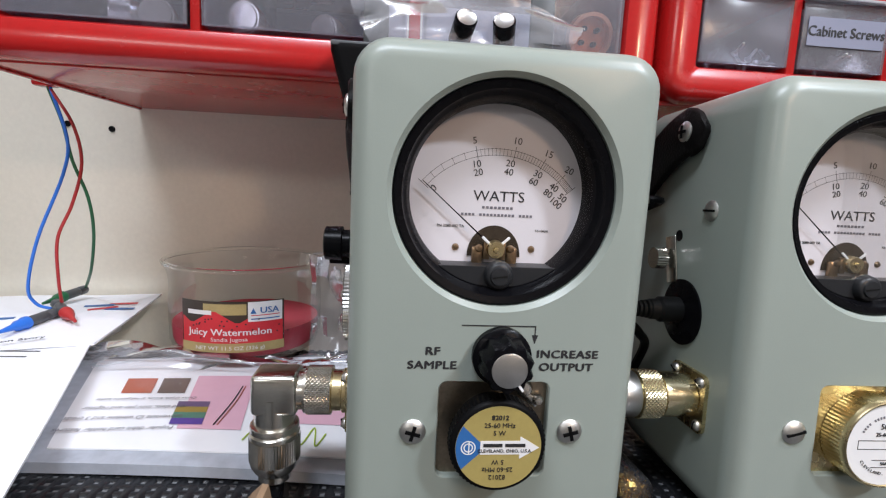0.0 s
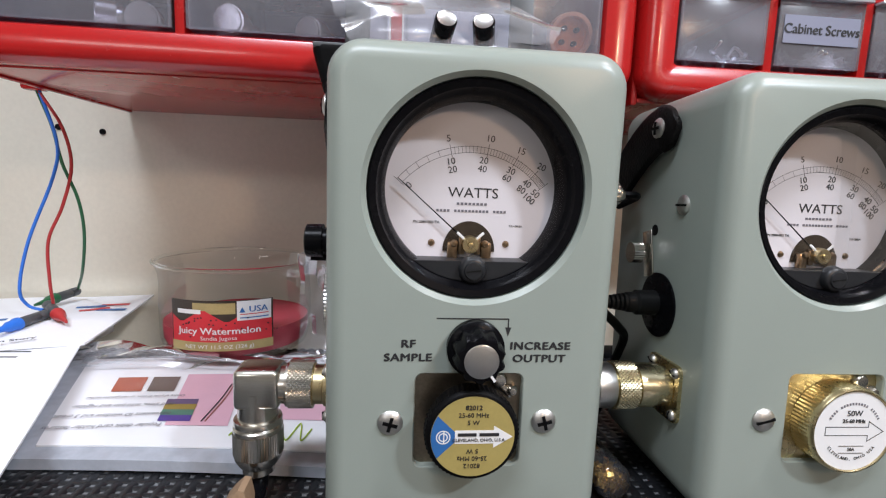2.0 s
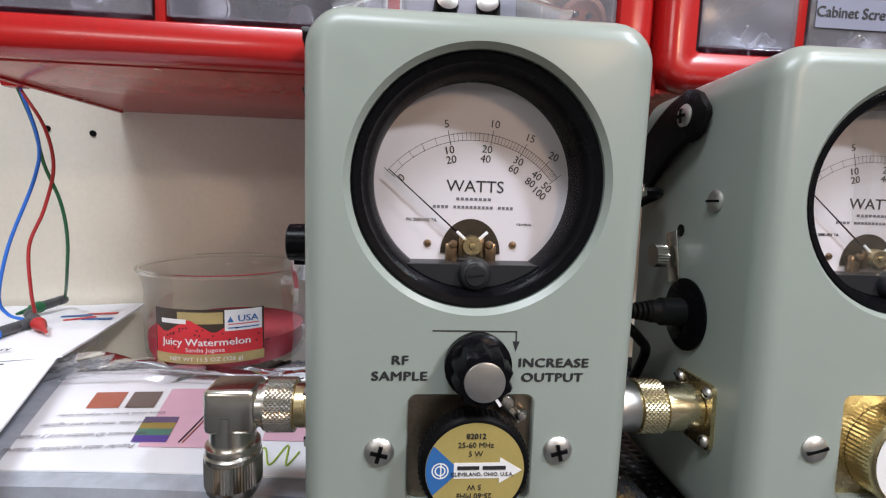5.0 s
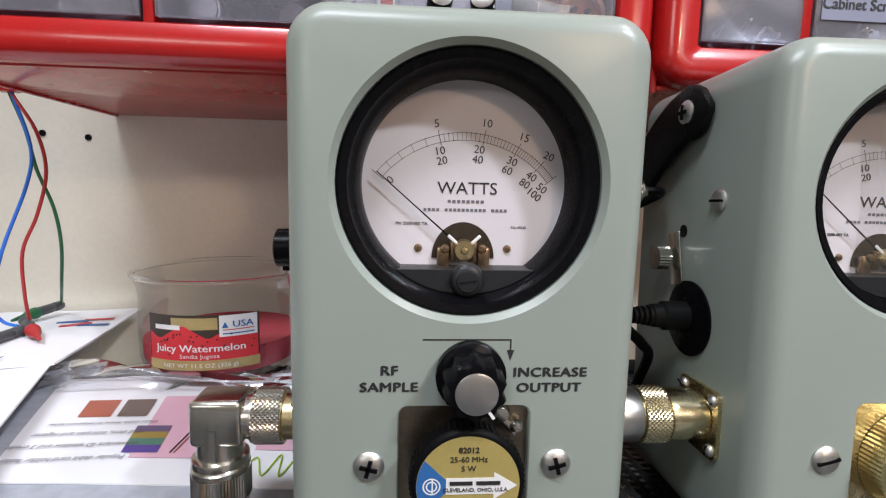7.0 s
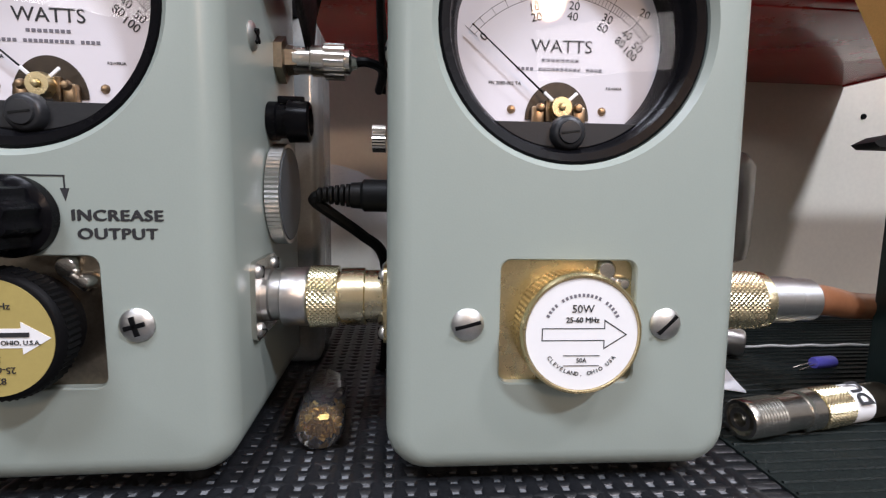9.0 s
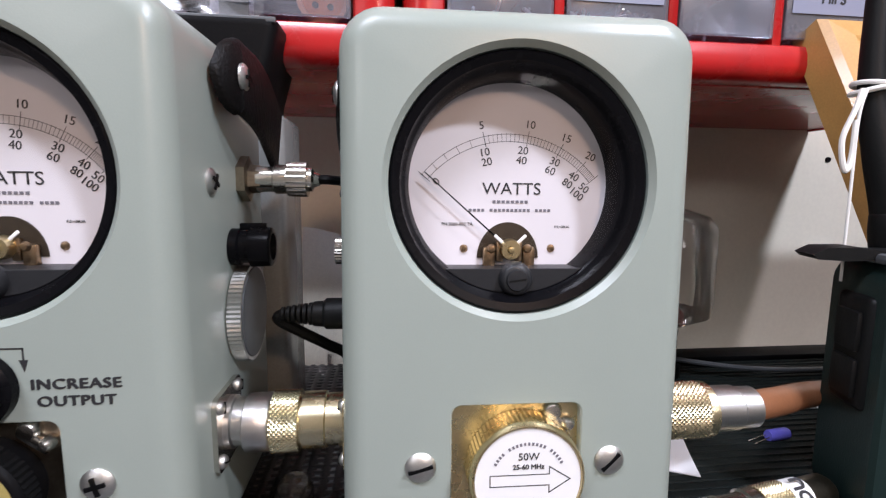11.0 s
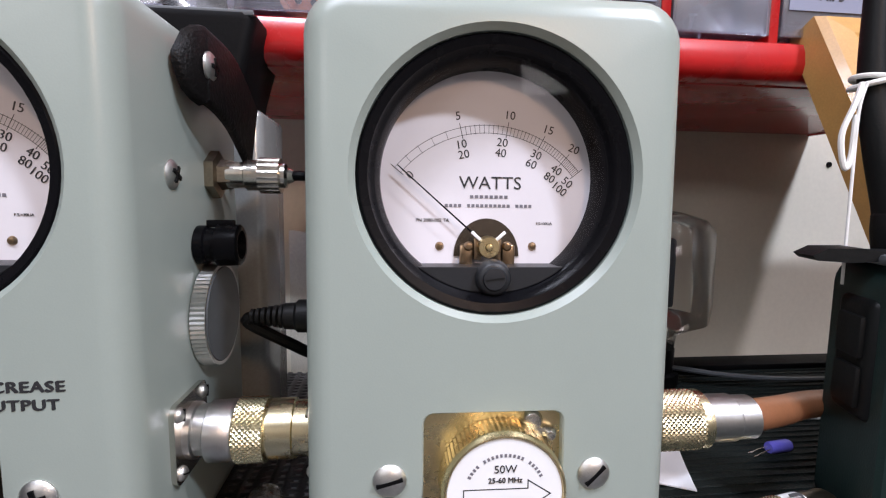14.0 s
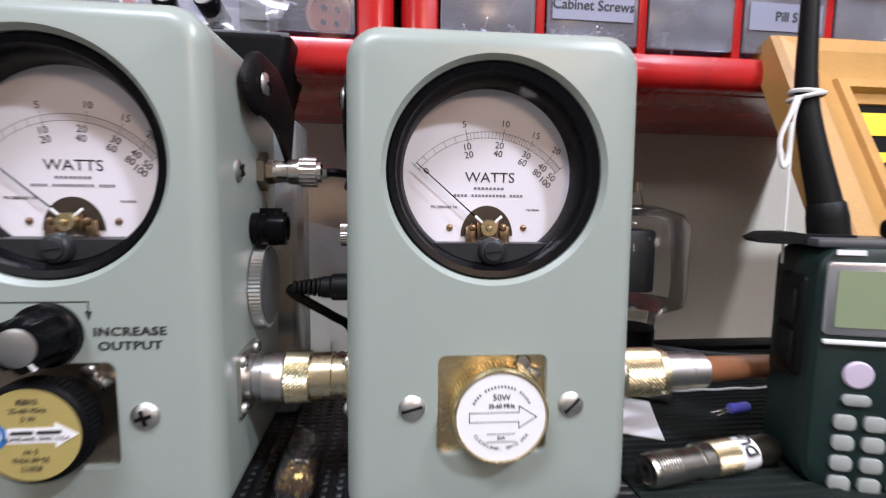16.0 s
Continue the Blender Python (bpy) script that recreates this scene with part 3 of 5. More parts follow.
def element(m, front_r, black):
    """Round plug-in element with its printed label."""
    if black:
        el = thing("plug_in_element", "black knurled meter element with gold and blue round label", "meter element", m)
        bm = bmesh.new()
        knurl(bm, front_r, 0.0062, 0.0110, 60, FRONT, 0.0004)
        lathe(bm, [(front_r - 0.0003, 0.0110), (front_r - 0.0008, 0.0121), (front_r - 0.0016, 0.0125), (0, 0.0125)], 60, FRONT)
        body = part("cap", bm, M_blackm, el, "black knurled cap")
    else:
        el = thing("plug_in_element", "gold knurled meter element with white round label", "meter element", m)
        bm = bmesh.new()
        knurl(bm, front_r, 0.0030, 0.0112, 72, FRONT, 0.0003)
        lathe(bm, [(front_r, 0.0112), (front_r - 0.0001, 0.0124), (front_r - 0.0006, 0.0132), (front_r - 0.0011, 0.0132), (front_r - 0.0014, 0.0124), (0, 0.0124)], 72, FRONT)
        body = part("cap", bm, M_brass, el, "gold-plated knurled cap")
    part("barrel", lathe(bmesh.new(), [(front_r - 0.003, 0.0070 if black else 0.0035), (front_r - 0.003, -0.0030), (0, -0.003)], 40, FRONT), M_blackm if black else M_brass, el)
    rl = front_r - (0.0021 if black else 0.0014)

    def on(x, z, rot=0, lift=0.0):
        return T((x, -0.01272 - lift, z)) @ FRONT @ R(rot, "Z")
    disc = part("label", prism(bmesh.new(), [(rl * math.cos(2 * math.pi * i / 56), rl * math.sin(2 * math.pi * i / 56)) for i in range(56)], -0.0127, -0.0124), M_gold_lab if black else M_white, el, "gold printed label" if black else "white printed label", smooth=False)
    if black:
        sec = [(0.0002, 0)] + [((rl - 0.0001) * math.cos(radians(t)), (rl - 0.0001) * math.sin(radians(t))) for t in range(148, 213, 4)]
        part("blue_field", prism(bmesh.new(), [(x - 0.0045 if i == 0 else x, z) for i, (x, z) in enumerate(sec)], -0.01278, -0.0127), M_blue_lab, disc, smooth=False)
        bm = bmesh.new()
        lathe(bm, [(0.0021, 0), (0.0025, 0)], 24, on(-0.0102, 0, 0, 0.0001))
        lathe(bm, [(0.0012, 0), (0.0016, 0)], 24, on(-0.0102, 0, 0, 0.0001))
        box(bm, (-0.0002, -0.0024, 0), (0.0002, 0.0024, 0.00005), m=on(-0.0100, 0, 0, 0.0001))
        part("emblem_ring", bm, M_white, disc, smooth=False)
        arrow = [(-0.0062, -0.0024), (-0.0062, 0.0024), (0.0072, 0.0024), (0.0072, 0.0040), (0.0138, 0.0), (0.0072, -0.0040), (0.0072, -0.0024)]
        part("arrow", prism(bmesh.new(), arrow, -0.0128, -0.0127), M_white, disc, smooth=False)
        bars("maker_bar", [(-0.0052, 0.0012, 0.0009), (0.0022, 0.0090, 0.0009)], 0.0011, M_ink, disc, on(0, 0, 0, 0.0002))
        letters("print", "CLEVELAND, OHIO, U.S.A.", 0.0011, M_ink, disc, on(0.0022, -0.0011, 0, 0.0002))
        letters("print", "82012", 0.0016, M_ink, disc, on(0.0, 0.0105, 0, 0.0001), heavy=0.00012)
        letters("print", "25-60 MHz", 0.0016, M_ink, disc, on(0.0, 0.0078, 0, 0.0001))
        letters("print", "5 W", 0.0016, M_ink, disc, on(0.0, 0.0051, 0, 0.0001))
        letters("print", "5 W", 0.0016, M_ink, disc, on(0.0, -0.0051, 180, 0.0001))
        letters("print", "25-60 MHz", 0.0016, M_ink, disc, on(0.0, -0.0078, 180, 0.0001))
        letters("print", "82012", 0.0016, M_ink, disc, on(0.0, -0.0105, 180, 0.0001))
    else:
        bm = bmesh.new()
        out = [(-0.0112, -0.0018), (-0.0112, 0.0018), (0.0060, 0.0018), (0.0060, 0.0042), (0.0126, 0.0), (0.0060, -0.0042), (0.0060, -0.0018)]
        inn = [(-0.0109, -0.0015), (-0.0109, 0.0015), (0.0063, 0.0015), (0.0063, 0.0036), (0.0120, 0.0), (0.0063, -0.0036), (0.0063, -0.0015)]
        a = [bm.verts.new((x, -0.01276, z)) for x, z in out]
        b = [bm.verts.new((x, -0.01276, z)) for x, z in inn]
        for i in range(7):
            bm.faces.new((a[i], a[(i + 1) % 7], b[(i + 1) % 7], b[i]))
        part("arrow", bm, M_ink, disc, smooth=False)
        letters("print", "50W", 0.0021, M_ink, disc, on(0, 0.0070, 0, 0.0001))
        letters("print", "25-60 MHz", 0.0014, M_ink, disc, on(0, 0.0040, 0, 0.0001), heavy=0.00008)
        letters("print", "50A", 0.0012, M_ink, disc, on(0, -0.0072, 0, 0.0001))
        bars("print_frame", [(-0.0050, 0.0050, -0.0058), (-0.0050, 0.0050, -0.0086)], 0.00012, M_ink, disc, on(0, 0, 0, 0.0001))
        bm = bmesh.new()
        for i in range(21):
            if i in (4, 15):
                continue
            aa = -62 + 124 * i / 20
            box(bm, (-0.00032, 0.0104, 0), (0.00032, 0.0113, 0.00006), m=on(0, 0, 0, 0.00005) @ R(-aa, "Z"))
        part("maker_bar", bm, M_inkgrey, disc, smooth=False)
        arc_letters("print", "CLEVELAND, OHIO USA", 0.0110, 180 + 54, -6.0, 0.0011, M_ink, disc, on(0, 0, 0, 0.0001))
    return el


def n_flange(case, side, y=0.030, z=0.0445):
    """Square four-screw connector flange on a side; side is +1 or -1."""
    ax = RIGHT if side > 0 else LEFT
    m = T((side * W / 2, y, z)) @ ax
    bm = bmesh.new()
    prism(bm, rrect(0.0250, 0.0250, 0.003, 4), -0.0016, 0.0004, m=m @ R(-90, "X") @ R(0, "Z"))
    fl = part("connector_flange", bm, M_nickel if side > 0 else M_brass, case, "square plated connector flange")
    for a in (-1, 1):
        for b in (-1, 1):
            screw(fl, m @ T((a * 0.0092, b * 0.0092, 0.0016)) @ R(a * 40, "Z"), 0.0023, name="flange_screw")
    part("socket_neck", lathe(bmesh.new(), [(0.0088, 0.0), (0.0088, 0.0035), (0.0080, 0.004), (0.0080, 0.0075), (0.0088, 0.0078), (0.0088, 0.0105), (0.0075, 0.0105)], 36, m), M_alu if side > 0 else M_brass, fl)
    return fl


def strap_stub(case, side, yb, zb, length, drop, off, hwid=0.0108):
    """Leather handle end with its button (yb, zb) on a case side; it leads back, down by drop and stands off."""
    s = side
    bm = bmesh.new()
    rows = []
    n = 14
    run = length + 0.0125
    for i in range(n + 1):
        t = i / n
        d = -0.0125 + run * t
        y, z = yb + d, zb - drop * max(0.0, d / length) ** 1.3
        out = 0.0012 + off * math.sin(0.5 * math.pi * min(1.0, t * 1.6))
        q = min(1.0, t * run / 0.0125)
        hw = hwid * max(0.12, math.sqrt(max(0.0, 1 - (1 - q) ** 2))) * (1 + 0.12 * t)
        sl = drop / length if d > 0 else 0.25 * drop / length
        nx = Vector((0, sl, 1)).normalized()
        c = Vector((s * (W / 2 + out), y, z))
        rows.append([bm.verts.new(c + nx * hw * a + Vector((s * e, 0, 0))) for a, e in ((-1, 0), (-0.97, 0.0016), (-0.85, 0.0024), (0.85, 0.0024), (0.97, 0.0016), (1, 0))])
    for a, b in zip(rows, rows[1:]):
        for i in range(6):
            bm.faces.new((a[i], a[(i + 1) % 6], b[(i + 1) % 6], b[i]))
    bm.faces.new(rows[0])
    bm.faces.new(rows[-1])
    st = part("leather_strap", bm, M_leather, case, "black grained leather carrying strap end", angle=60)
    screw(st, T((s * (W / 2 + 0.0030 + off * 0.62), yb, zb)) @ (RIGHT if s > 0 else LEFT), 0.0048, True, "strap_button")
    return st


def power_meter(m, label, needle, knob, ys, back=0.0):
    pm = thing("power_meter", label, "watt meter", m, "power meters on the bench")
    case = part("case", case_mesh(), M_case, pm, "pale sage-green enamelled metal case", angle=35)
    meter_dial(case, needle)
    slug_plate(case, M_bronze if knob else M_brass)
    for s in (-1, 1):
        screw(case, T((s * (0.0281 if knob else 0.0287), -0.0001, 0.0432)) @ FRONT @ R(15 * s, "Z"), 0.0046, knob, "face_screw")
        screw(case, T((s * W / 2, ys, 0.1250)) @ (RIGHT if s > 0 else LEFT) @ R(60, "Z"), 0.0044, knob, "side_screw")
        for y in (0.010, 0.076):
            part("foot", lathe(bmesh.new(), [(0, -0.0012), (0.0050, -0.0012), (0.0045, -0.0072 + (back if y > 0.05 else 0)), (0, -0.0072 + (back if y > 0.05 else 0))], 18, T((s * 0.036, y + 0.004, 0))), M_rubber, case, "black rubber foot")
        n_flange(case, s)
    return pm, case


LX, RX = 0.0001, 0.1446
ML = T((LX, 0, 0.0012)) @ R(0.5, "X")
MR = T((RX, -0.0018, 0.0004)) @ R(-1.4, "Z") @ R(-1.6, "X")
left, lcase = power_meter(ML, "pale green watt meter with sample knob on the mat", -49, True, 0.0275, -0.0007)
right, rcase = power_meter(MR, "pale green watt meter with gold element on the mat", -48.5, False, 0.0275, 0.0027)
strap_stub(lcase, 1, 0.0405, 0.1590, 0.036, 0.017, 0.0075, 0.0125)
strap_stub(lcase, -1, 0.0400, 0.1575, 0.040, 0.026, 0.003)
strap_stub(rcase, -1, 0.0445, 0.1590, 0.040, 0.026, 0.003)
strap_stub(rcase, 1, 0.0400, 0.1575, 0.034, 0.013, 0.003)
element(ML @ T((0.0002, 0.0022, 0.0432)), 0.0166, True)
element(MR @ T((0.0018, 0.0058, 0.0420)), 0.0169, False)

# sample knob, legends and side fittings of the first meter
kn = part("sample_knob", lathe(bmesh.new(), [(0.0102, 0.0002), (0.0102, 0.0030), (0.0094, 0.0036), (0.0090, 0.0040), (0.0086, 0.0130), (0.0080, 0.0140), (0.0058, 0.0143), (0, 0.0143)], 48, T((0.0012, 0, 0.0715)) @ FRONT, wob=lambda a, r: -0.0012 * (0.5 + 0.5 * math.cos(a * 10)) if 0.0075 < r < 0.0093 else 0), M_black, lcase, "black fluted knob with aluminium cap")
part("knob_cap", lathe(bmesh.new(), [(0.0058, 0.0140), (0.0058, 0.0146), (0.0054, 0.0148), (0, 0.0148)], 36, T((0.0012, 0, 0.0715)) @ FRONT), M_alu, kn, "spun aluminium disc")
part("pointer_line", box(bmesh.new(), (-0.0004, 0.0060, 0.0138), (0.0004, 0.0084, 0.0144), m=T((0.0012, 0, 0.0715)) @ FRONT @ R(-145, "Z")), M_white, kn, smooth=False)
for txt, x, z in (("RF", -0.0224, 0.0724), ("SAMPLE", -0.0224, 0.0674), ("INCREASE", 0.0250, 0.0718), ("OUTPUT", 0.0248, 0.0671)):
    letters("legend", txt, 0.0027, M_ink, lcase, T((x, -0.00006, z)) @ FRONT, heavy=0.00032, spacing=1.08, sx=1.20)
bm = bmesh.new()
for lo, hi in (((-0.0128, 0.0816), (0.0131, 0.0820)), ((0.0127, 0.0785), (0.0131, 0.0820))):
    box(bm, (lo[0], -0.00012, lo[1]), (hi[0], 0.0001, hi[1]))
prism(bm, [(0.0129, 0.0755), (0.0118, 0.0787), (0.0140, 0.0787)], -0.00012, 0.0001)
part("legend_arrow", bm, M_ink, lcase, smooth=False)


def side(s, y, z):
    return T((s * W / 2, y, z)) @ (RIGHT if s > 0 else LEFT)


# coaxial sample jack
jk = part("sample_jack", lathe(bmesh.new(), [(0, 0.0), (0.0085, 0.0), (0.0085, 0.0030), (0.0055, 0.0034), (0.0050, 0.0075), (0.0043, 0.0080), (0, 0.0080)], 6, side(1, 0.0600, 0.1262)), M_bronze, lcase, "bronze-coloured hex nut jack", angle=30)
bm = bmesh.new()
lathe(bm, [(0.0048, 0.006), (0.0048, 0.012), (0.0056, 0.0125), (0.0056, 0.017), (0.0045, 0.0175)], 28, side(1, 0.0600, 0.1262))
lathe(bm, [(0.0046, 0.0240), (0.0046, 0.0262), (0.0030, 0.0270), (0.0022, 0.0290), (0, 0.0290)], 24, side(1, 0.0600, 0.1262))
knurl(bm, 0.0066, 0.0172, 0.0244, 22, side(1, 0.0600, 0.1262), 0.0004)
part("bayonet_plug", bm, M_nickel, jk, "nickel bayonet plug")
part("plug_cable", tube(bmesh.new(), [(W / 2 + 0.028, 0.0600, 0.1262), (W / 2 + 0.033, 0.0585, 0.1262), (W / 2 + 0.038, 0.066, 0.1250), (W / 2 + 0.036, 0.080, 0.1200)], 0.0018, 8), M_blackm, jk)
# remote meter jack, black cap and silver disc
for s in (1, -1):
    cp = part("jack_cap", lathe(bmesh.new(), [(0, 0.0002), (0.0066, 0.0002), (0.0066, 0.0030), (0.0058, 0.0035), (0.0058, 0.0065), (0.0072, 0.0068), (0.0070, 0.0135), (0.0062, 0.0140), (0.0048, 0.0140), (0.0044, 0.0110), (0, 0.0110)], 32, side(s, 0.0455, 0.1022)), M_black, lcase, "black ribbed plastic jack cap")
    part("rib", box(bmesh.new(), (-0.0085, -0.0012, 0.003), (-0.0060, 0.0012, 0.012), 0.0004, m=side(s, 0.0455, 0.1022)), M_black, cp)
    bm = bmesh.new()
    knurl(bm, 0.0182, 0.0004, 0.0050, 70, side(s, 0.0520, 0.0770), 0.0004)
    dk = part("jack_disc", bm, M_alu, lcase, "silver knurled disc with dark grey face")
    part("disc_face", lathe(bmesh.new(), [(0.0168, 0.0050), (0.0165, 0.0054), (0, 0.0054)], 48, side(s, 0.0520, 0.0770)), M_grey, dk)
# second meter: thumb screw, keyhole and cable socket on its inner side
th = part("thumb_screw", knurl(bmesh.new(), 0.0052, 0.003, 0.0080, 26, side(-1, 0.0565, 0.1015), 0.0003), M_nickel, rcase, "knurled nickel thumb screw")
part("catch_strip", box(bmesh.new(), (-0.011, -0.0042, 0.0003), (0.011, 0.0042, 0.0012), 0.0004, m=side(-1, 0.0530, 0.1015) @ R(12, "Z")), M_nickel, th)
part("keyhole", lathe(bmesh.new(), [(0, 0.0003), (0.0026, 0.0003), (0.0026, 0)], 16, side(-1, 0.0495, 0.1130)), M_blackm, rcase)
so = part("cable_socket", lathe(bmesh.new(), [(0.0148, 0.0002), (0.0148, 0.0010), (0.0138, 0.0012), (0, 0.0011)], 40, side(-1, 0.0415, 0.0790)), M_black, rcase, "round black cable opening")
bm = bmesh.new()
lathe(bm, [(0, 0.001), (0.0058, 0.001), (0.0058, 0.010), (0.0048, 0.011), (0.0046, 0.0145), (0.0040, 0.0150)], 24, side(-1, 0.0435, 0.0795))
boot = part("plug_boot", bm, M_rubber, so, "ribbed black plug boot")
for k in range(6):
    part("rib", lathe(bmesh.new(), [(0.0020, 0.0146 + 0.0020 * k), (0.0042 - 0.0003 * k, 0.0151 + 0.0020 * k), (0.0042 - 0.0003 * k, 0.0162 + 0.0020 * k), (0.0020, 0.0167 + 0.0020 * k)], 18, side(-1, 0.0435, 0.0795)), M_rubber, so)
x1 = -W / 2 - 0.026
part("plug_lead", tube(bmesh.new(), [(x1 + 0.002, 0.0435, 0.0795), (x1 - 0.0015, 0.0438, 0.0785), (x1 - 0.0010, 0.0450, 0.0765), (x1 + 0.006, 0.049, 0.0710), (x1 + 0.014, 0.055, 0.0645), (x1 + 0.0215, 0.064, 0.0560), (x1 + 0.0225, 0.078, 0.035), (x1 + 0.021, 0.09, 0.005), (x1 + 0.018, 0.10, -0.004)], 0.0022, 8), M_rubber, so)


# ---------------------------------------------------------------- coaxial fittings
def coupling(name, label, m, length, r=0.0102, body=M_nickel, nut=M_gold, tail=0.0085):
    """Threaded coupling nut with plain sleeve; local z runs along it."""
    c = thing(name, label, "connector", m)
    bm = bmesh.new()
    diamond(bm, r, 0.0, length * 0.42, ident())
    lathe(bm, [(r * 0.96, length * 0.42), (r * 0.98, length * 0.45), (r * 0.98, length * 0.50), (r * 0.8, length * 0.52)], 40)
    part("coupling_nut", bm, nut, c, "knurled coupling nut")
    part("sleeve", lathe(bmesh.new(), [(r * 0.88, -0.0015), (r * 0.90, 0.0005), (tail, length * 0.5), (tail, length * 0.80), (tail * 0.92, length * 0.82), (tail * 0.92, length), (tail * 0.6, length), (0, length)], 40), body, c, "plain metal sleeve")
    return c


NZ, NY = 0.0452, 0.030
# adapter between the two meters
c = thing("coaxial_adapter", "gold knurled coaxial adapter joining both meters", "connector", T((LX + W / 2 + 0.0075, NY, NZ)) @ RIGHT)
bm = bmesh.new()
diamond(bm, 0.0104, 0.0085, 0.0175, ident())
part("coupling_nut", bm, M_gold, c, "knurled gold coupling nut")
part("sleeve", lathe(bmesh.new(), [(0.0084, 0.0080), (0.0085, 0.0184), (0.0096, 0.0186), (0.0096, 0.0260), (0.0088, 0.0264), (0.0088, 0.0322), (0, 0.0322)], 40), M_gold, c, "plain plated sleeve")
part("collar", lathe(bmesh.new(), [(0.0088, -0.0005), (0.0096, 0.0), (0.0098, 0.0072), (0.0092, 0.0080), (0.0080, 0.0082)], 40), M_alu, c, "dull silver collar")
# elbow on the outer side of the first meter
eb = thing("elbow_connector", "nickel right-angle coaxial elbow with cable", "connector", T((LX - W / 2 - 0.0060, NY, NZ + 0.0008)))
part("coupling_nut", diamond(bmesh.new(), 0.0098, 0.0020, 0.0115, LEFT), M_nickel, eb, "diamond-knurled nut")
bm = bmesh.new()
lathe(bm, [(0.0080, -0.003), (0.0080, 0.0018), (0.0092, 0.0020), (0.0092, 0.0125), (0.0080, 0.0128), (0.0078, 0.0150)], 40, LEFT)
part("neck", bm, M_nickel, eb)
bm = bmesh.new()
box(bm, (-0.0325, -0.0078, -0.0082), (-0.0145, 0.0078, 0.0082), 0.0022, 3)
lathe(bm, [(0.0080, 0.0), (0.0080, 0.0160)], 36, T((-0.0247, 0, -0.002)) @ R(180, "X"))
part("elbow_body", bm, M_nickel, eb, "worn nickel elbow body")
bm = bmesh.new()
DN = T((-0.0247, 0, -0.0135)) @ R(180, "X")
lathe(bm, [(0.0075, 0.0), (0.0094, 0.0004), (0.0096, 0.0010), (0.0096, 0.0028), (0.0090, 0.0031), (0.0092, 0.0034), (0.0098, 0.0040), (0.0098, 0.0055), (0.0094, 0.0058)], 40, DN)
knurl(bm, 0.0100, 0.0058, 0.0155, 60, DN, 0.0003)
lathe(bm, [(0.0096, 0.0155), (0.0094, 0.0175), (0.0080, 0.0200), (0.0064, 0.0215), (0.0064, 0.0240), (0.0040, 0.0242)], 40, DN)
part("cable_nut", bm, M_nickel, eb, "ribbed nickel cable nut")
part("cable", tube(bmesh.new(), [(-0.0247, 0, -0.036), (-0.0247, -0.0005, -0.0430), (-0.0247, -0.012, -0.0470), (-0.0247, -0.05, -0.0475), (-0.0247, -0.2, -0.0475)], 0.0038, 12), M_black, eb, "black coaxial cable")
# brown coax on the outer side of the second meter
e0 = MR @ Vector((W / 2 + 0.0085, NY, NZ - 0.001))
cx = coupling("coaxial_plug", "gold and silver coaxial plug with brown cable", T(e0) @ RIGHT @ R(0, "X"), 0.0385, 0.0104, M_alu, M_gold, 0.0083)
part("cable", tube(bmesh.new(), [(0, 0, 0.037), (0.0010, 0.0035, 0.047), (0.0045, 0.0130, 0.064), (0.0082, 0.0235, 0.081), (0.0105, 0.0300, 0.100), (0.0125, 0.0340, 0.130), (0.0140, 0.0360, 0.160)], 0.0057, 16), M_coax, cx, "brown coaxial cable")


# ---------------------------------------------------------------- red drawer cabinets
def cabinet(x0, x1, posts, rails, label):
    """Red plastic cabinet against the wall: posts are dividers (xa, xb), rails are (za, zb)."""
    cab = thing("drawer_cabinet", label, "drawer cabinet", T((0, 0, 0)), "red drawer cabinets")
    Y0, Z_LO, Z_HI = 0.119, 0.1845, 0.46
    part("bottom_panel", box(bmesh.new(), (x0 + 0.004, Y0 + 0.012, Z_LO), (x1 - 0.004, SHELF_Y - 0.001, Z_LO + 0.003), 0.0008), M_red, cab)
    for xa in (x0, x1 - 0.004):
        part("side_panel", box(bmesh.new(), (xa, Y0 + 0.012, Z_LO - 0.0015), (xa + 0.004, SHELF_Y - 0.001, Z_HI), 0.0012), M_red, cab)
    part("top_panel", box(bmesh.new(), (x0 + 0.004, Y0 + 0.012, Z_HI - 0.004), (x1 - 0.004, SHELF_Y - 0.001, Z_HI), 0.001), M_red, cab)
    # front frame: rounded outline with square hole, bulging rim
    bm = bmesh.new()
    cxm, czm, w, h = (x0 + x1) / 2, (Z_LO + 0.001 + Z_HI) / 2, x1 - x0, Z_HI - Z_LO - 0.001
    prof = [(0.0, 0.020), (0.0, 0.008), (0.0012, 0.0035), (0.0045, 0.0004), (0.009, -0.0006), (0.0150, 0.0), (0.0195, 0.0016), (0.0208, 0.004), (0.0208, 0.020)]
    rings = []
    for ins, dy in prof:
        out = rrect(w - 2 * ins, h - 2 * ins, max(0.016 - ins, 0.0025), 6)
        rings.append([bm.verts.new((cxm + x, Y0 + dy, czm + z)) for x, z in out])
    n = len(rings[0])
    for a, b in zip(rings, rings[1:]):
        for i in range(n):
            bm.faces.new((a[i], a[(i + 1) % n], b[(i + 1) % n], b[i]))
    part("front_frame", bm, M_red, cab, "glossy red rounded front frame")
    for xa, xb in posts:
        part("post", box(bmesh.new(), (xa, Y0 + 0.0035, Z_LO + 0.018), (xb, SHELF_Y - 0.01, Z_HI - 0.018), 0.0012), M_red, cab)
    for za, zb in rails:
        part("rail", box(bmesh.new(), (x0 + 0.018, Y0 + 0.0045, za), (x1 - 0.018, SHELF_Y - 0.01, zb), 0.001), M_red, cab)
    return cab




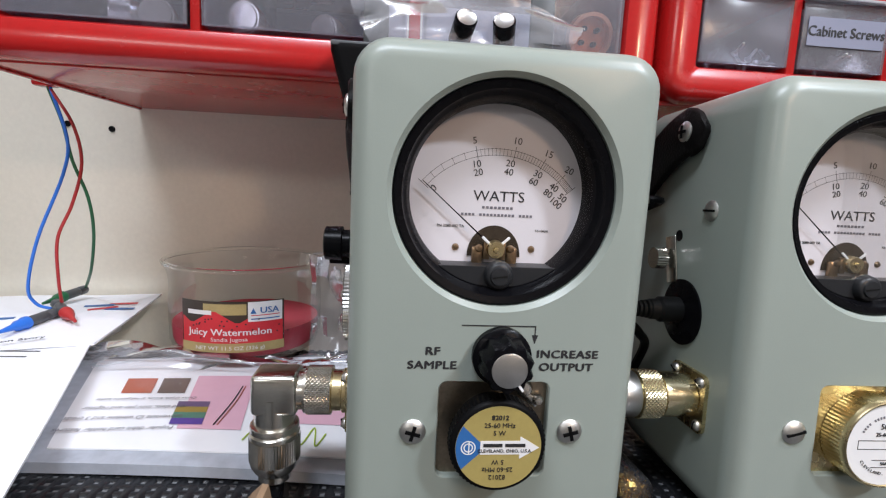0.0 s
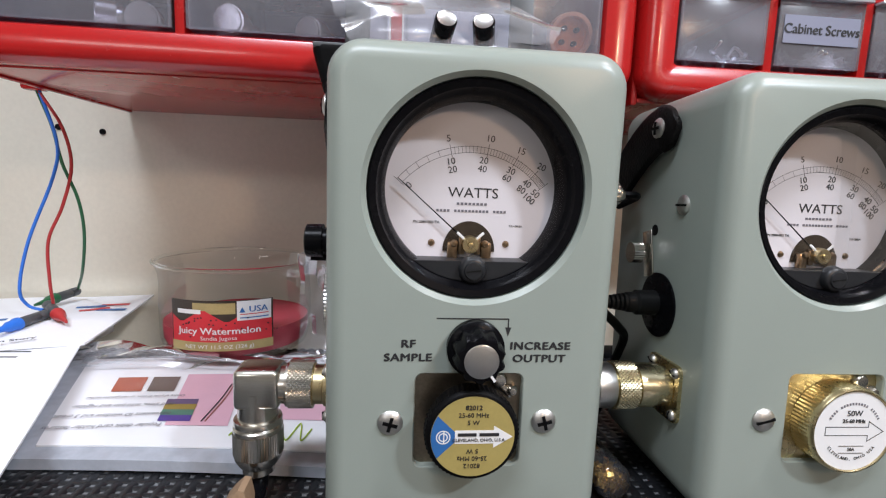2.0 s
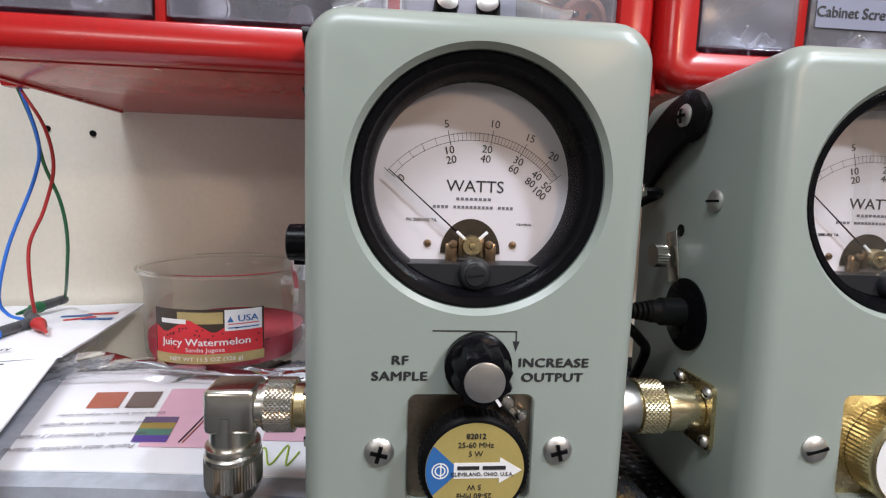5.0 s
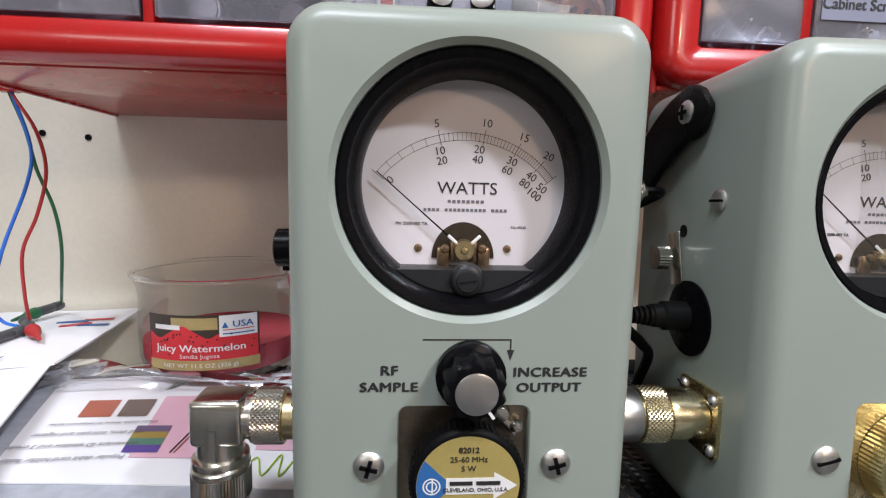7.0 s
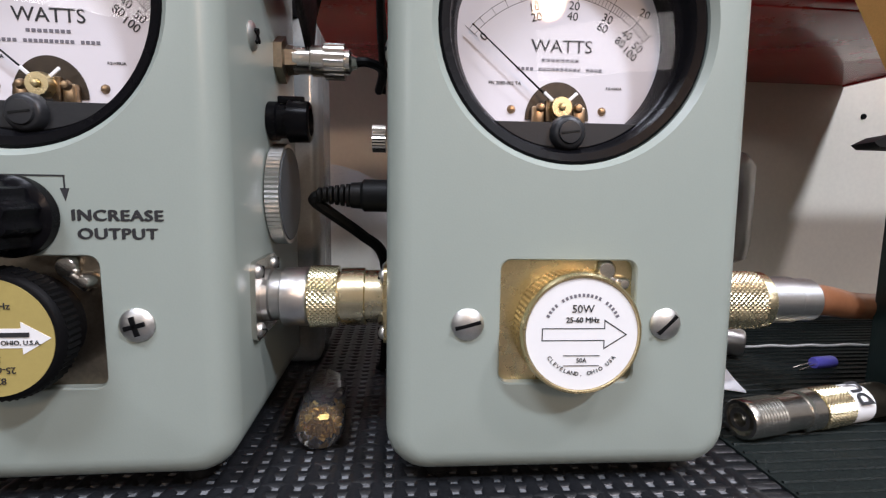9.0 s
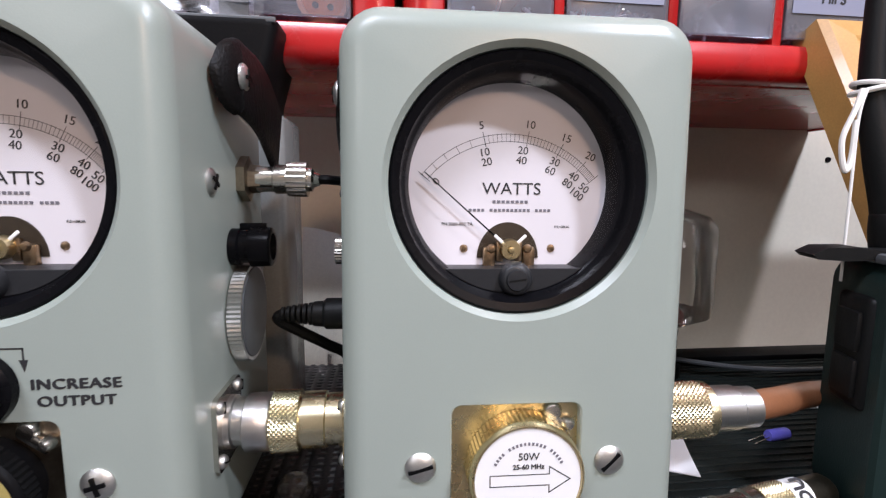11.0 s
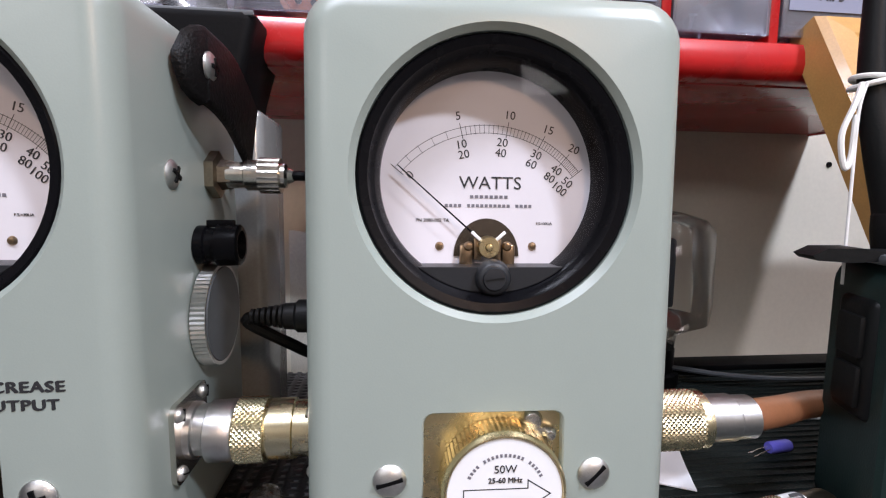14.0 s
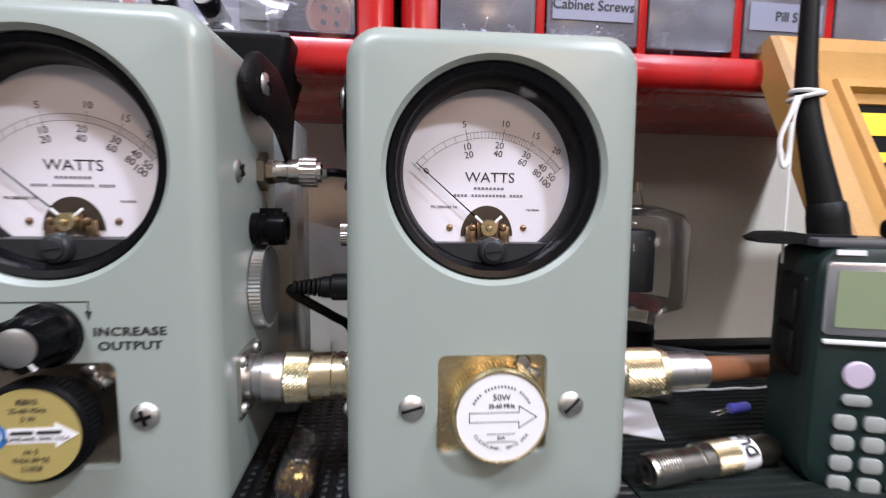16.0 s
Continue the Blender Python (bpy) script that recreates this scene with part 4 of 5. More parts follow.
def drawer(x0, x1, z0, z1, label, deep=0.13, tag=""):
    """Clear pull-out drawer with a lipped front; an optional paper tag."""
    d = thing("drawer", label, "drawer", T((0, 0, 0)), "clear drawers in the cabinets")
    t = 0.0013
    y0, y1 = 0.1215, 0.1215 + deep
    fr = box(bmesh.new(), (x0, y0, z0), (x1, y0 + t, z1), 0.0005)
    front = part("front", fr, M_drawer, d, "clear hazy plastic front")
    bm = bmesh.new()
    box(bm, (x0 + 0.001, y0 + t, z0), (x1 - 0.001, y1, z0 + t))
    part("tray_bottom", bm, M_drawer, d, smooth=False)
    for xa in (x0 + 0.001, x1 - 0.001 - t):
        part("tray_side", box(bmesh.new(), (xa, y0 + t, z0 + t), (xa + t, y1, z1 - 0.006)), M_drawer, d, smooth=False)
    part("tray_back", box(bmesh.new(), (x0 + 0.001, y1, z0), (x1 - 0.001, y1 + t, z1 - 0.006)), M_drawer, d, smooth=False)
    part("lip", box(bmesh.new(), (x0 - 0.001, y0 - 0.0045, z1 - 0.0022), (x1 + 0.001, y0 + 0.001, z1 - 0.0004), 0.0006), M_lip, d, "whitish pull lip")
    if tag:
        xm = (x0 + x1) / 2
        part("tag", box(bmesh.new(), (x0 + 0.003, y0 - 0.0006, z0 + 0.0135), (x1 - 0.003, y0 - 0.0002, z0 + 0.0300), 0.0001), M_tag, front, "pale paper tag", smooth=False)
        letters("inscription", tag, 0.0056, M_ink, front, T((xm, y0 - 0.00075, z0 + 0.0218)) @ FRONT, heavy=0.00035, sx=0.98)
    return d


M_lip = clear("drawer_lip", (0.95, 0.96, 1.0), 0.2, 0.08, 0.42)
M_tag = mat("tag_paper", (0.20, 0.21, 0.28), 0.5, var=0.05)
M_lining = mat("cabinet_lining", (0.36, 0.38, 0.52), 0.7, var=0.2, vscale=20)
cabinet(-0.266, 0.1106, [(-0.1500, -0.1445), (-0.0335, -0.0270)], [(0.272, 0.279)], "red plastic cabinet with wide clear drawers")
cabinet(0.1150, 0.5110, [(xa, xa + 0.0058) for xa in (0.1930, 0.2562, 0.3178, 0.3795, 0.4412)], [(0.2505, 0.2548), (0.294, 0.298)], "red plastic cabinet with small clear drawers")
for xa, xb in ((-0.244, -0.151), (-0.1435, -0.0345), (-0.026, 0.0888)):
    drawer(xa, xb, 0.2085, 0.2715, "wide clear drawer holding metal plugs", 0.15)
cols = [(0.1370, 0.1925), (0.1995, 0.2555), (0.2625, 0.3172), (0.3242, 0.3788), (0.3860, 0.4405), (0.4475, 0.4890)]
for i, (xa, xb) in enumerate(cols):
    tg = {1: "Cabinet Screws", 3: "Pill S"}.get(i, "")
    drawer(xa, xb, 0.2092, 0.2500, "small clear drawer with loose screws" + (" and a word tag" if tg else ""), 0.12, tg)
    drawer(xa, xb, 0.2552, 0.2935, "small clear drawer of the upper row", 0.12)
for xa, xb, zt in ((-0.250, 0.095, 0.44), (0.134, 0.492, 0.44)):
    solid("cabinet_lining", box(bmesh.new(), (xa, 0.282, 0.206), (xb, 0.286, zt)), M_lining, "grey inner back of a drawer cabinet", "panel", kind="structure", smooth=False)


def small_screws(x0, x1, y0, y1, z, n, seed, label):
    """A loose heap of little screws as one mass."""
    r = random.Random(seed)
    bm = bmesh.new()
    for _ in range(n):
        p = Vector((r.uniform(x0, x1), r.uniform(y0, y1), z + abs(r.gauss(0, 0.003)) + 0.0015))
        m = T(p) @ Euler((r.uniform(0, 6), r.uniform(0, 6), r.uniform(0, 6))).to_matrix().to_4x4()
        lathe(bm, [(0, 0.0), (0.0022, 0.0004), (0.0024, 0.0012), (0.0010, 0.0018), (0.0010, 0.0085), (0, 0.0095)], 8, m)
    return solid("loose_screws", bm, M_steel, label, "screws", kind="stuff")


for i, (xa, xb) in enumerate(cols):
    if i in (1, 3):
        small_screws(xa + 0.004, xb - 0.004, 0.127, 0.155, 0.2115, 60, i, "heap of small bright screws in a drawer")
    elif i == 0:
        small_screws(xa + 0.004, xb - 0.004, 0.127, 0.150, 0.2110, 14, i, "few small bright screws in a drawer")
    else:
        small_screws(xa + 0.004, xb - 0.004, 0.130, 0.150, 0.2110, 5, i, "few small bright screws in a drawer")


def drawer_plug(m, label):
    g = thing("spare_plug", label, "connector", m, "spare plugs in the drawers")
    part("body", lathe(bmesh.new(), [(0, 0), (0.0080, 0), (0.0085, 0.001), (0.0085, 0.014), (0.0062, 0.016), (0.0062, 0.032), (0.0050, 0.034), (0, 0.034)], 24), M_nickel, g)
    part("nut", diamond(bmesh.new(), 0.0096, 0.001, 0.011, ident()), M_nickel, g)
    return g


for x, y, rz, col in ((-0.205, 0.150, 20, 0), (-0.178, 0.146, 100, 0), (-0.128, 0.140, 80, 0), (-0.085, 0.152, 65, 0)):
    drawer_plug(T((x, y, 0.2196)) @ R(rz, "Z") @ RIGHT, "nickel coaxial plug lying in a clear drawer")
# Orange of rim and disc is the warm lamp's reflection put into their colour.
sk = thing("round_socket", "round socket in a clear drawer, coloured with orange lamp reflection", "connector", T((0.074, 0.138, 0.2230)) @ R(15, "X") @ Matrix.Scale(1.3, 4))
part("rim", lathe(bmesh.new(), [(0.0085, 0), (0.0102, 0.0005), (0.0102, 0.006), (0.0085, 0.006), (0.0085, 0)], 30, FRONT), mat("lamp_glow_rim", (0.85, 0.42, 0.22), 0.35), sk)
part("lamp_glow_disc", lathe(bmesh.new(), [(0, 0.0015), (0.0085, 0.0015), (0.0085, 0), (0, 0)], 24, FRONT), mat("lamp_glow_orange", (0.85, 0.30, 0.10), 0.4), sk, "disc painted with the warm lamp's orange reflection")
for k in range(4):
    part("pin", lathe(bmesh.new(), [(0, 0.004), (0.0012, 0.004), (0.0012, 0.0), (0, 0)], 10, T((0.0042 * math.cos(k * 1.57 + 0.7), 0, 0.0042 * math.sin(k * 1.57 + 0.7))) @ FRONT), M_blackm, sk)

# ---------------------------------------------------------------- box behind the first meter, with a bag of capacitors
bx = thing("storage_box", "tall grey box with black lid behind the meter", "box", T((0, 0, 0)))
part("body", box(bmesh.new(), (-0.056, 0.106, MAT_Z), (0.058, 0.150, 0.160), 0.004, 3), mat("glossy_grey", (0.30, 0.31, 0.30), 0.22, 0.3, var=0.25, vscale=14), bx, "glossy grey body", angle=30)
bm = bmesh.new()
rows = []
for z, g in ((0.159, 0.0), (0.168, 0.001), (0.196, 0.0085), (0.1985, 0.0085), (0.1995, 0.0075)):
    rows.append([bm.verts.new((x, 0.126 + y, z)) for x, y in [(px - 0.0075, pz) for px, pz in rrect(0.114 + 2 * g, 0.050 + 2 * g * 0.3, 0.005, 3)]])
n = len(rows[0])
for a, b in zip(rows, rows[1:]):
    for i in range(n):
        bm.faces.new((a[i], a[(i + 1) % n], b[(i + 1) % n], b[i]))
bm.faces.new(rows[0])
bm.faces.new(rows[-1])
lid = part("lid", bm, M_blackm, bx, "matt black flared lid", angle=30)
part("lid_rim", box(bmesh.new(), (-0.0725, 0.0985, 0.1975), (0.0575, 0.1005, 0.2000), 0.0006), M_grey, lid, "grey front rim of the lid")
for xa in (-0.057, 0.031):
    part("lid_tab", box(bmesh.new(), (xa, 0.1065, 0.1996), (xa + 0.013, 0.1085, 0.235), 0.0007), M_grey, lid, "grey upright clip")
bag = thing("plastic_bag", "clear plastic bag holding two capacitors", "bag", T((0, 0, 0)))
rng = random.Random(8)


def crumple(u, v, k=0.0022, s=28.0):
    return k * noise.noise(Vector((u * 6 * s / 28, v * 5 * s / 28, 2.3)))


# The front film's extra white haze stands in for light falling from above.
part("front_sheet", sheet(bmesh.new(), 26, 16, lambda u, v: (-0.058 + 0.112 * u - 0.012 * (v - 0.4) * (1 - 2 * u), 0.1015 + 0.002 * v + crumple(u * 0.6, v * 0.5, 0.006), 0.2005 + 0.030 * v * (1 - 0.35 * abs(2 * u - 0.9) ** 2) + crumple(v, u, 0.003)), 0.0), clear("lit_bag_film", (0.98, 0.99, 1.0), 0.20, 0.03, 0.18), bag, "crumpled clear film")
part("back_sheet", sheet(bmesh.new(), 20, 12, lambda u, v: (-0.052 + 0.10 * u, 0.1200 + crumple(u * 0.6 + 3, v * 0.5, 0.005), 0.2005 + 0.032 * v + crumple(v, u + 2, 0.002)), 0.0), M_bag, bag)
part("slip", box(bmesh.new(), (-0.050, 0.1235, 0.2005), (0.042, 0.1240, 0.228)), M_white, bag, "white paper slip in the bag", smooth=False)
for x, rz in ((-0.0060, 8), (0.0190, -12)):
    cp = thing("capacitor", "black electrolytic capacitor inside the clear bag", "capacitor", T((x, 0.116, 0.2085)) @ R(rz, "Z") @ R(62, "X") @ Matrix.Scale(1.2, 4), "capacitors in the bag")
    part("can", lathe(bmesh.new(), [(0, 0.0), (0.0045, 0.0), (0.0050, 0.0006), (0.0050, 0.0012), (0.0046, 0.0018), (0.0050, 0.0024), (0.0050, 0.0135), (0.0044, 0.0142)], 24), M_black, cp, "black sleeve")
    part("can_top", lathe(bmesh.new(), [(0.0045, 0.0141), (0.0040, 0.0138), (0, 0.0138)], 24), M_alu, cp, "grey vented end")
    for s in (-1, 1):
        part("lead", tube(bmesh.new(), [(s * 0.0018, 0, 0), (s * 0.0022, 0.001, -0.005), (s * 0.006, 0.003, -0.009)], 0.0003, 6), M_nickel, cp)

# ---------------------------------------------------------------- left side: candle, papers, leads
JX, JY = -0.1465, 0.2080
jar = thing("candle_jar", "round glass jar candle with pink wax and label", "candle", T((JX, JY, 0.0035)) @ Matrix.Diagonal((1.11, 1.11, 0.95, 1.0)))
prof = [(0.0, 0.0), (0.040, 0.0), (0.0445, 0.003), (0.0475, 0.012), (0.0480, 0.040), (0.0472, 0.052), (0.0478, 0.060), (0.0500, 0.0675)]
M_jar = mat("jar_glass", (0.96, 0.98, 0.97), 0.03, var=0.02, trans=1.0, ior=1.3, rvar=0.01)
gl = part("glass", lathe(bmesh.new(), prof, 64), M_glass, jar, "clear glass jar")
part("jar_rim", lathe(bmesh.new(), [(0.0500 + 0.0016 * math.cos(2 * math.pi * i / 10), 0.0690 + 0.0016 * math.sin(2 * math.pi * i / 10)) for i in range(11)], 64), M_jar, gl, "thick glass rim")
part("wax", lathe(bmesh.new(), [(0, 0.0052), (0.0428, 0.0060), (0.0455, 0.0125), (0.0458, 0.020), (0.0456, 0.0235), (0.0440, 0.0222), (0.0, 0.0218)], 48), M_pink, jar, "pink-red melted wax")
A0, A1 = -121.5, -48.5


def curved(name, a0, a1, z0, z1, r, material, parent, label="", top=None):
    """A patch on the jar's round side between two angles (degrees)."""
    bm = bmesh.new()
    n = 22
    pr = None
    for i in range(n + 1):
        t = i / n
        a = radians(a0 + (a1 - a0) * t)
        zt = z1 if top is None else z0 + (z1 - z0) * top(t)
        cur = [bm.verts.new((r * math.cos(a), r * math.sin(a), z)) for z in (z0, zt)]
        if pr:
            bm.faces.new((pr[0], cur[0], cur[1], pr[1]))
        pr = cur
    return part(name, bm, material, parent, label)


M_sand = mat("sand_print", (0.42, 0.33, 0.14), 0.4, var=0.25, vscale=90)
lab = curved("label", A0, A1, 0.0120, 0.0480, 0.0484, M_green, jar, "printed label with red melon picture")
curved("print_band", A0, A1, 0.0120, 0.0185, 0.04845, M_sand, lab)
curved("print_field", A0 + 1, A1 - 1, 0.0185, 0.0430, 0.04850, M_melon, lab, top=lambda t: 0.55 + 0.40 * abs(((t * 2.2 + 0.25) % 1.0) * 2 - 1))
curved("print_top", A0 + 18, A0 + 47, 0.0385, 0.0462, 0.04848, M_sand, lab)
curved("flag_field", A0 + 48, A1 - 1.5, 0.0335, 0.0475, 0.04858, M_white, lab, "white corner patch")
bm = bmesh.new()
for k in range(26):
    a = radians(A0 + 6 + rng.random() * 70)
    lathe(bm, [(0, 0.0002), (0.0006, 0.0001), (0.0006, 0)], 6, T((0.0486 * math.cos(a), 0.0486 * math.sin(a), 0.0210 + rng.random() * 0.015)) @ R(math.degrees(a) - 90, "Z") @ R(-90, "X"))
part("seeds", bm, M_ink, lab)


def round_words(text, a_mid, z, size, material, parent, r=0.0488, step=None, bold=0.0):
    """Words bent round the jar."""
    cu = bpy.data.curves.new("inscription", "FONT")
    cu.body, cu.size, cu.extrude, cu.offset, cu.align_x, cu.align_y, cu.resolution_u = text, size / 0.69, 0.0, bold, "CENTER", "CENTER", 2
    tmp = bpy.data.objects.new("inscription", cu)
    me = bpy.data.meshes.new_from_object(tmp)
    bpy.data.objects.remove(tmp)
    bpy.data.curves.remove(cu)
    for v in me.vertices:
        a = radians(a_mid) + v.co.x / r
        v.co = Vector((r * math.cos(a), r * math.sin(a), z + v.co.y))
    me.materials.clear()
    me.materials.append(material)
    return part("inscription", me, material, parent)


round_words("Juicy Watermelon", -86, 0.0262, 0.0046, M_white, lab)
round_words("Juicy Watermelon", -86.25, 0.0263, 0.0046, M_white, lab, r=0.04882)
round_words("Sandia Jugosa", -86, 0.0212, 0.0027, M_white, lab)
round_words("USA", -59, 0.0412, 0.0042, M_blue_lab, lab)
round_words("USA", -59.3, 0.0413, 0.0042, M_blue_lab, lab, r=0.04882)
curved("flag_bar", A0 + 50, A1 - 3.5, 0.0376, 0.0382, 0.04865, M_melon, lab)
curved("flag_star", A0 + 49.5, A0 + 53.5, 0.0392, 0.0432, 0.04866, M_blue_lab, lab, top=lambda t: 1 - abs(2 * t - 1))
round_words("NET WT 11.5 OZ (326 g)", -86, 0.0150, 0.0026, M_white, lab)
curved("flag_bar", A0 + 50, A1 - 3.5, 0.0350, 0.0358, 0.04865, M_blue_lab, lab)
curved("brand_bar", A0 + 6, A0 + 24, 0.0385, 0.0415, 0.04865, M_white, lab)

bk = thing("mail_booklet", "white printed mail booklet in clear wrap on the mat", "booklet", T((0, 0, 0)))


def bpt(u, v):
    """Point of the booklet's top: u to the right, v away from the front."""
    a, b, c, d = Vector((-0.1919, 0.0561)), Vector((-0.0500, 0.0436)), Vector((-0.2358, 0.1724)), Vector((-0.0601, 0.1929))
    p = a.lerp(b, u).lerp(c.lerp(d, u), v)
    return p


def bsurf(u, v, lift=0.0):
    p = bpt(u, v)
    return (p.x, p.y, 0.0018 + 0.0012 * math.sin(3 * u + 2 * v) - 0.0015 * max(0, 1 - v * 6) ** 2 + lift)


M_wrap = mat("grey_wrap", (0.45, 0.48, 0.54), 0.35, var=0.3, vscale=60, bump=0.4, bscale=160)
part("page_block", sheet(bmesh.new(), 24, 18, lambda u, v: bsurf(-0.14 + 1.14 * u, v, -0.0010), 0.0052), M_wrap, bk, "pages in grey-blue plastic wrap")
part("cover", sheet(bmesh.new(), 24, 18, lambda u, v: bsurf(0.012 + u * 0.976, 0.07 + v * 0.92, 0.0), 0.0008), M_paper, bk, "white glossy cover")


def patch(name, u0, u1, v0, v1, material, lift=0.0004):
    return part(name, sheet(bmesh.new(), 8, 6, lambda u, v: bsurf(u0 - 0.036 + (u1 - u0) * u, v0 - 0.07 + (v1 - v0) * v, lift), 0.0), material, bk)


M_ppink = mat("pink_print", (0.74, 0.45, 0.55), 0.5, var=0.06)
M_rust = mat("rust_print", (0.42, 0.12, 0.07), 0.5, var=0.1)
M_taupe = mat("taupe_print", (0.16, 0.115, 0.095), 0.5, var=0.1)
patch("colour_square", 0.190, 0.292, 0.60, 0.77, M_rust)
patch("colour_square", 0.312, 0.406, 0.60, 0.77, M_taupe)
patch("picture", 0.430, 0.640, 0.28, 0.80, M_ppink)
patch("picture", 0.80, 0.99, 0.34, 0.56, M_ppink)
for k, c in enumerate(((0.10, 0.06, 0.30), (0.09, 0.22, 0.16), (0.34, 0.25, 0.06), (0.14, 0.10, 0.20))):
    patch("stripe", 0.400, 0.508, 0.31 + 0.05 * k, 0.36 + 0.05 * k, mat("stripe_print", c, 0.5), 0.0007)
c0, c1 = Vector(bsurf(0.5, 0.4)), Vector(bsurf(0.8, 0.4))
tilt = math.degrees(math.atan2(c1.y - c0.y, c1.x - c0.x))
M_grn = mat("green_ink", (0.38, 0.55, 0.04), 0.5)
for txt, u, v, sz in (("Popular debit card holder features", 0.230, 0.250, 0.0034), ("convenient ID window and 3 credit", 0.245, 0.345, 0.0034), ("card slots, mini pen and register", 0.265, 0.435, 0.0034), ("Choice of pink, brown, or red genuine leather", 0.290, 0.520, 0.0024)):
    p = Vector(bsurf(u - 0.036, v - 0.06, 0.0011))
    letters("inscription", txt, sz, M_inkgrey, bk, T(p) @ R(180 + tilt + 3, "Z"), 0.00003, sx=0.80)
pts = [(0.70, 0.12), (0.74, 0.22), (0.76, 0.12), (0.80, 0.21), (0.82, 0.12), (0.86, 0.20), (0.89, 0.10), (0.93, 0.22), (0.94, 0.10), (0.97, 0.18)]
part("brand_scribble", tube(bmesh.new(), [Vector(bsurf(u - 0.08, v + 0.02, 0.0006)) for u, v in pts], 0.0004, 6), M_grn, bk)
for k, (w, c) in enumerate(((0.00035, M_ink), (0.0003, M_rust))):
    part("pen_line", tube(bmesh.new(), [Vector(bsurf(0.511 + 0.012 * k, 0.24, 0.0008)), Vector(bsurf(0.548 + 0.012 * k, 0.44, 0.0008)), Vector(bsurf(0.566 + 0.010 * k, 0.60, 0.0008))], w, 6), c, bk)

# folded sheets and envelope at the far left
pl = thing("paper_sheet", "white folded letter sheet leaning over the booklet", "paper", T((0, 0, 0)))


def quad(a, b, c, d, bow=0.0):
    a, b, c, d = map(Vector, (a, b, c, d))

    def f(u, v):
        p = a.lerp(b, u).lerp(c.lerp(d, u), v)
        return (p.x, p.y, p.z + bow * math.sin(math.pi * u) * math.sin(math.pi * v) + 0.0004 * math.sin(9 * u + 5 * v))
    return f


f1 = quad((-0.300, 0.000, 0.0135), (-0.1650, 0.0030, 0.0180), (-0.345, 0.155, 0.0180), (-0.2280, 0.1560, 0.0200), 0.002)
part("sheet", sheet(bmesh.new(), 14, 14, f1, 0.0011), M_paper, pl, "white paper")
for k, (u0, u1, v) in enumerate(((0.30, 0.78, 0.90), (0.30, 0.74, 0.84), (0.30, 0.60, 0.79))):
    a, b = Vector(f1(u0, v)), Vector(f1(u1, v))
    part("print_bar", box(bmesh.new(), (0, -0.0008, 0.0004), ((b - a).length, 0.0008, 0.0006), m=T(a) @ R(math.degrees(math.atan2(b.y - a.y, b.x - a.x)), "Z")), M_grey, pl, smooth=False)
ev = thing("envelope", "white envelope with blue and red print", "envelope", T((0, 0, 0)))
f2 = quad((-0.370, 0.120, 0.0195), (-0.2230, 0.1500, 0.0215), (-0.395, 0.285, 0.0150), (-0.2480, 0.2900, 0.0200), 0.003)
part("sheet", sheet(bmesh.new(), 14, 14, f2, 0.0014), M_paper, ev, "white paper")
letters("inscription", "on Story", 0.0042, M_ink, ev, T((-0.2640, 0.1500, 0.0236)) @ R(32, "Z"), 0.00003, heavy=0.0003)
for u, v, c, rz in ((0.78, 0.66, M_blue_lab, 20), (0.88, 0.72, M_melon, 15), (0.82, 0.60, M_melon, 35), (0.45, 0.40, M_blue_lab, 20), (0.90, 0.60, M_blue_lab, 10)):
    p = Vector(f2(u, v))
    part("brand_shape", box(bmesh.new(), (-0.010, -0.0022, 0.0006), (0.010, 0.0022, 0.0009), 0.0001, m=T(p) @ R(rz, "Z")), c, ev, smooth=False)
# prop under the sheets
solid("mail_block", box(bmesh.new(), (-0.39, 0.035, MAT_Z), (-0.268, 0.262, 0.0125), 0.001), M_paper, "stack of white mail under the envelope", "paper")

M_film = clear("hazy_film", (0.98, 0.99, 1.0), 0.16, 0.05, 0.13)
wp = thing("plastic_wrap", "crumpled clear plastic wrap behind the booklet", "plastic wrap", T((0, 0, 0)))
part("film", sheet(bmesh.new(), 30, 14, lambda u, v: (-0.235 + 0.180 * u + 0.012 * v, 0.150 + 0.020 * v + crumple(u, v, 0.003), 0.0035 + 0.013 * math.sin(math.pi * min(1, v * 1.1)) * (0.6 + 0.4 * math.sin(5 * u + 1)) + abs(crumple(u * 0.8 + 1, v * 0.6, 0.010))), 0.0), M_film, wp, "glossy crumpled film")
part("folded_edge", tube(bmesh.new(), [(-0.225, 0.150, 0.006), (-0.18, 0.152, 0.012), (-0.13, 0.150, 0.010), (-0.08, 0.152, 0.009)], 0.0007, 6), M_film, wp)
wp = thing("plastic_wrap", "clear plastic wrap hanging beside the candle", "plastic wrap", T((0, 0, 0)))
part("film", sheet(bmesh.new(), 12, 18, lambda u, v: (-0.095 + 0.045 * u, 0.175 + crumple(u * 0.7 + 4, v * 0.6, 0.018), MAT_Z + 0.0005 + 0.085 * v + crumple(u, v * 2, 0.004)), 0.0), M_bag, wp)
part("folded_edge", tube(bmesh.new(), [(-0.093, 0.1745, 0.079), (-0.075, 0.176, 0.081), (-0.052, 0.1745, 0.078)], 0.0006, 6), M_bag, wp)
wp = thing("plastic_wrap", "clear plastic wrap between the two meters", "plastic wrap", T((0, 0, 0)))
part("film", sheet(bmesh.new(), 16, 20, lambda u, v: (0.048 + 0.08 * u, 0.212 + crumple(u * 0.6 + 4, v * 0.5 + 3, 0.016), MAT_Z + 0.0005 + 0.105 * v * (1 - 0.3 * u) + crumple(u + 6, v * 2, 0.004)), 0.0), M_bag, wp)


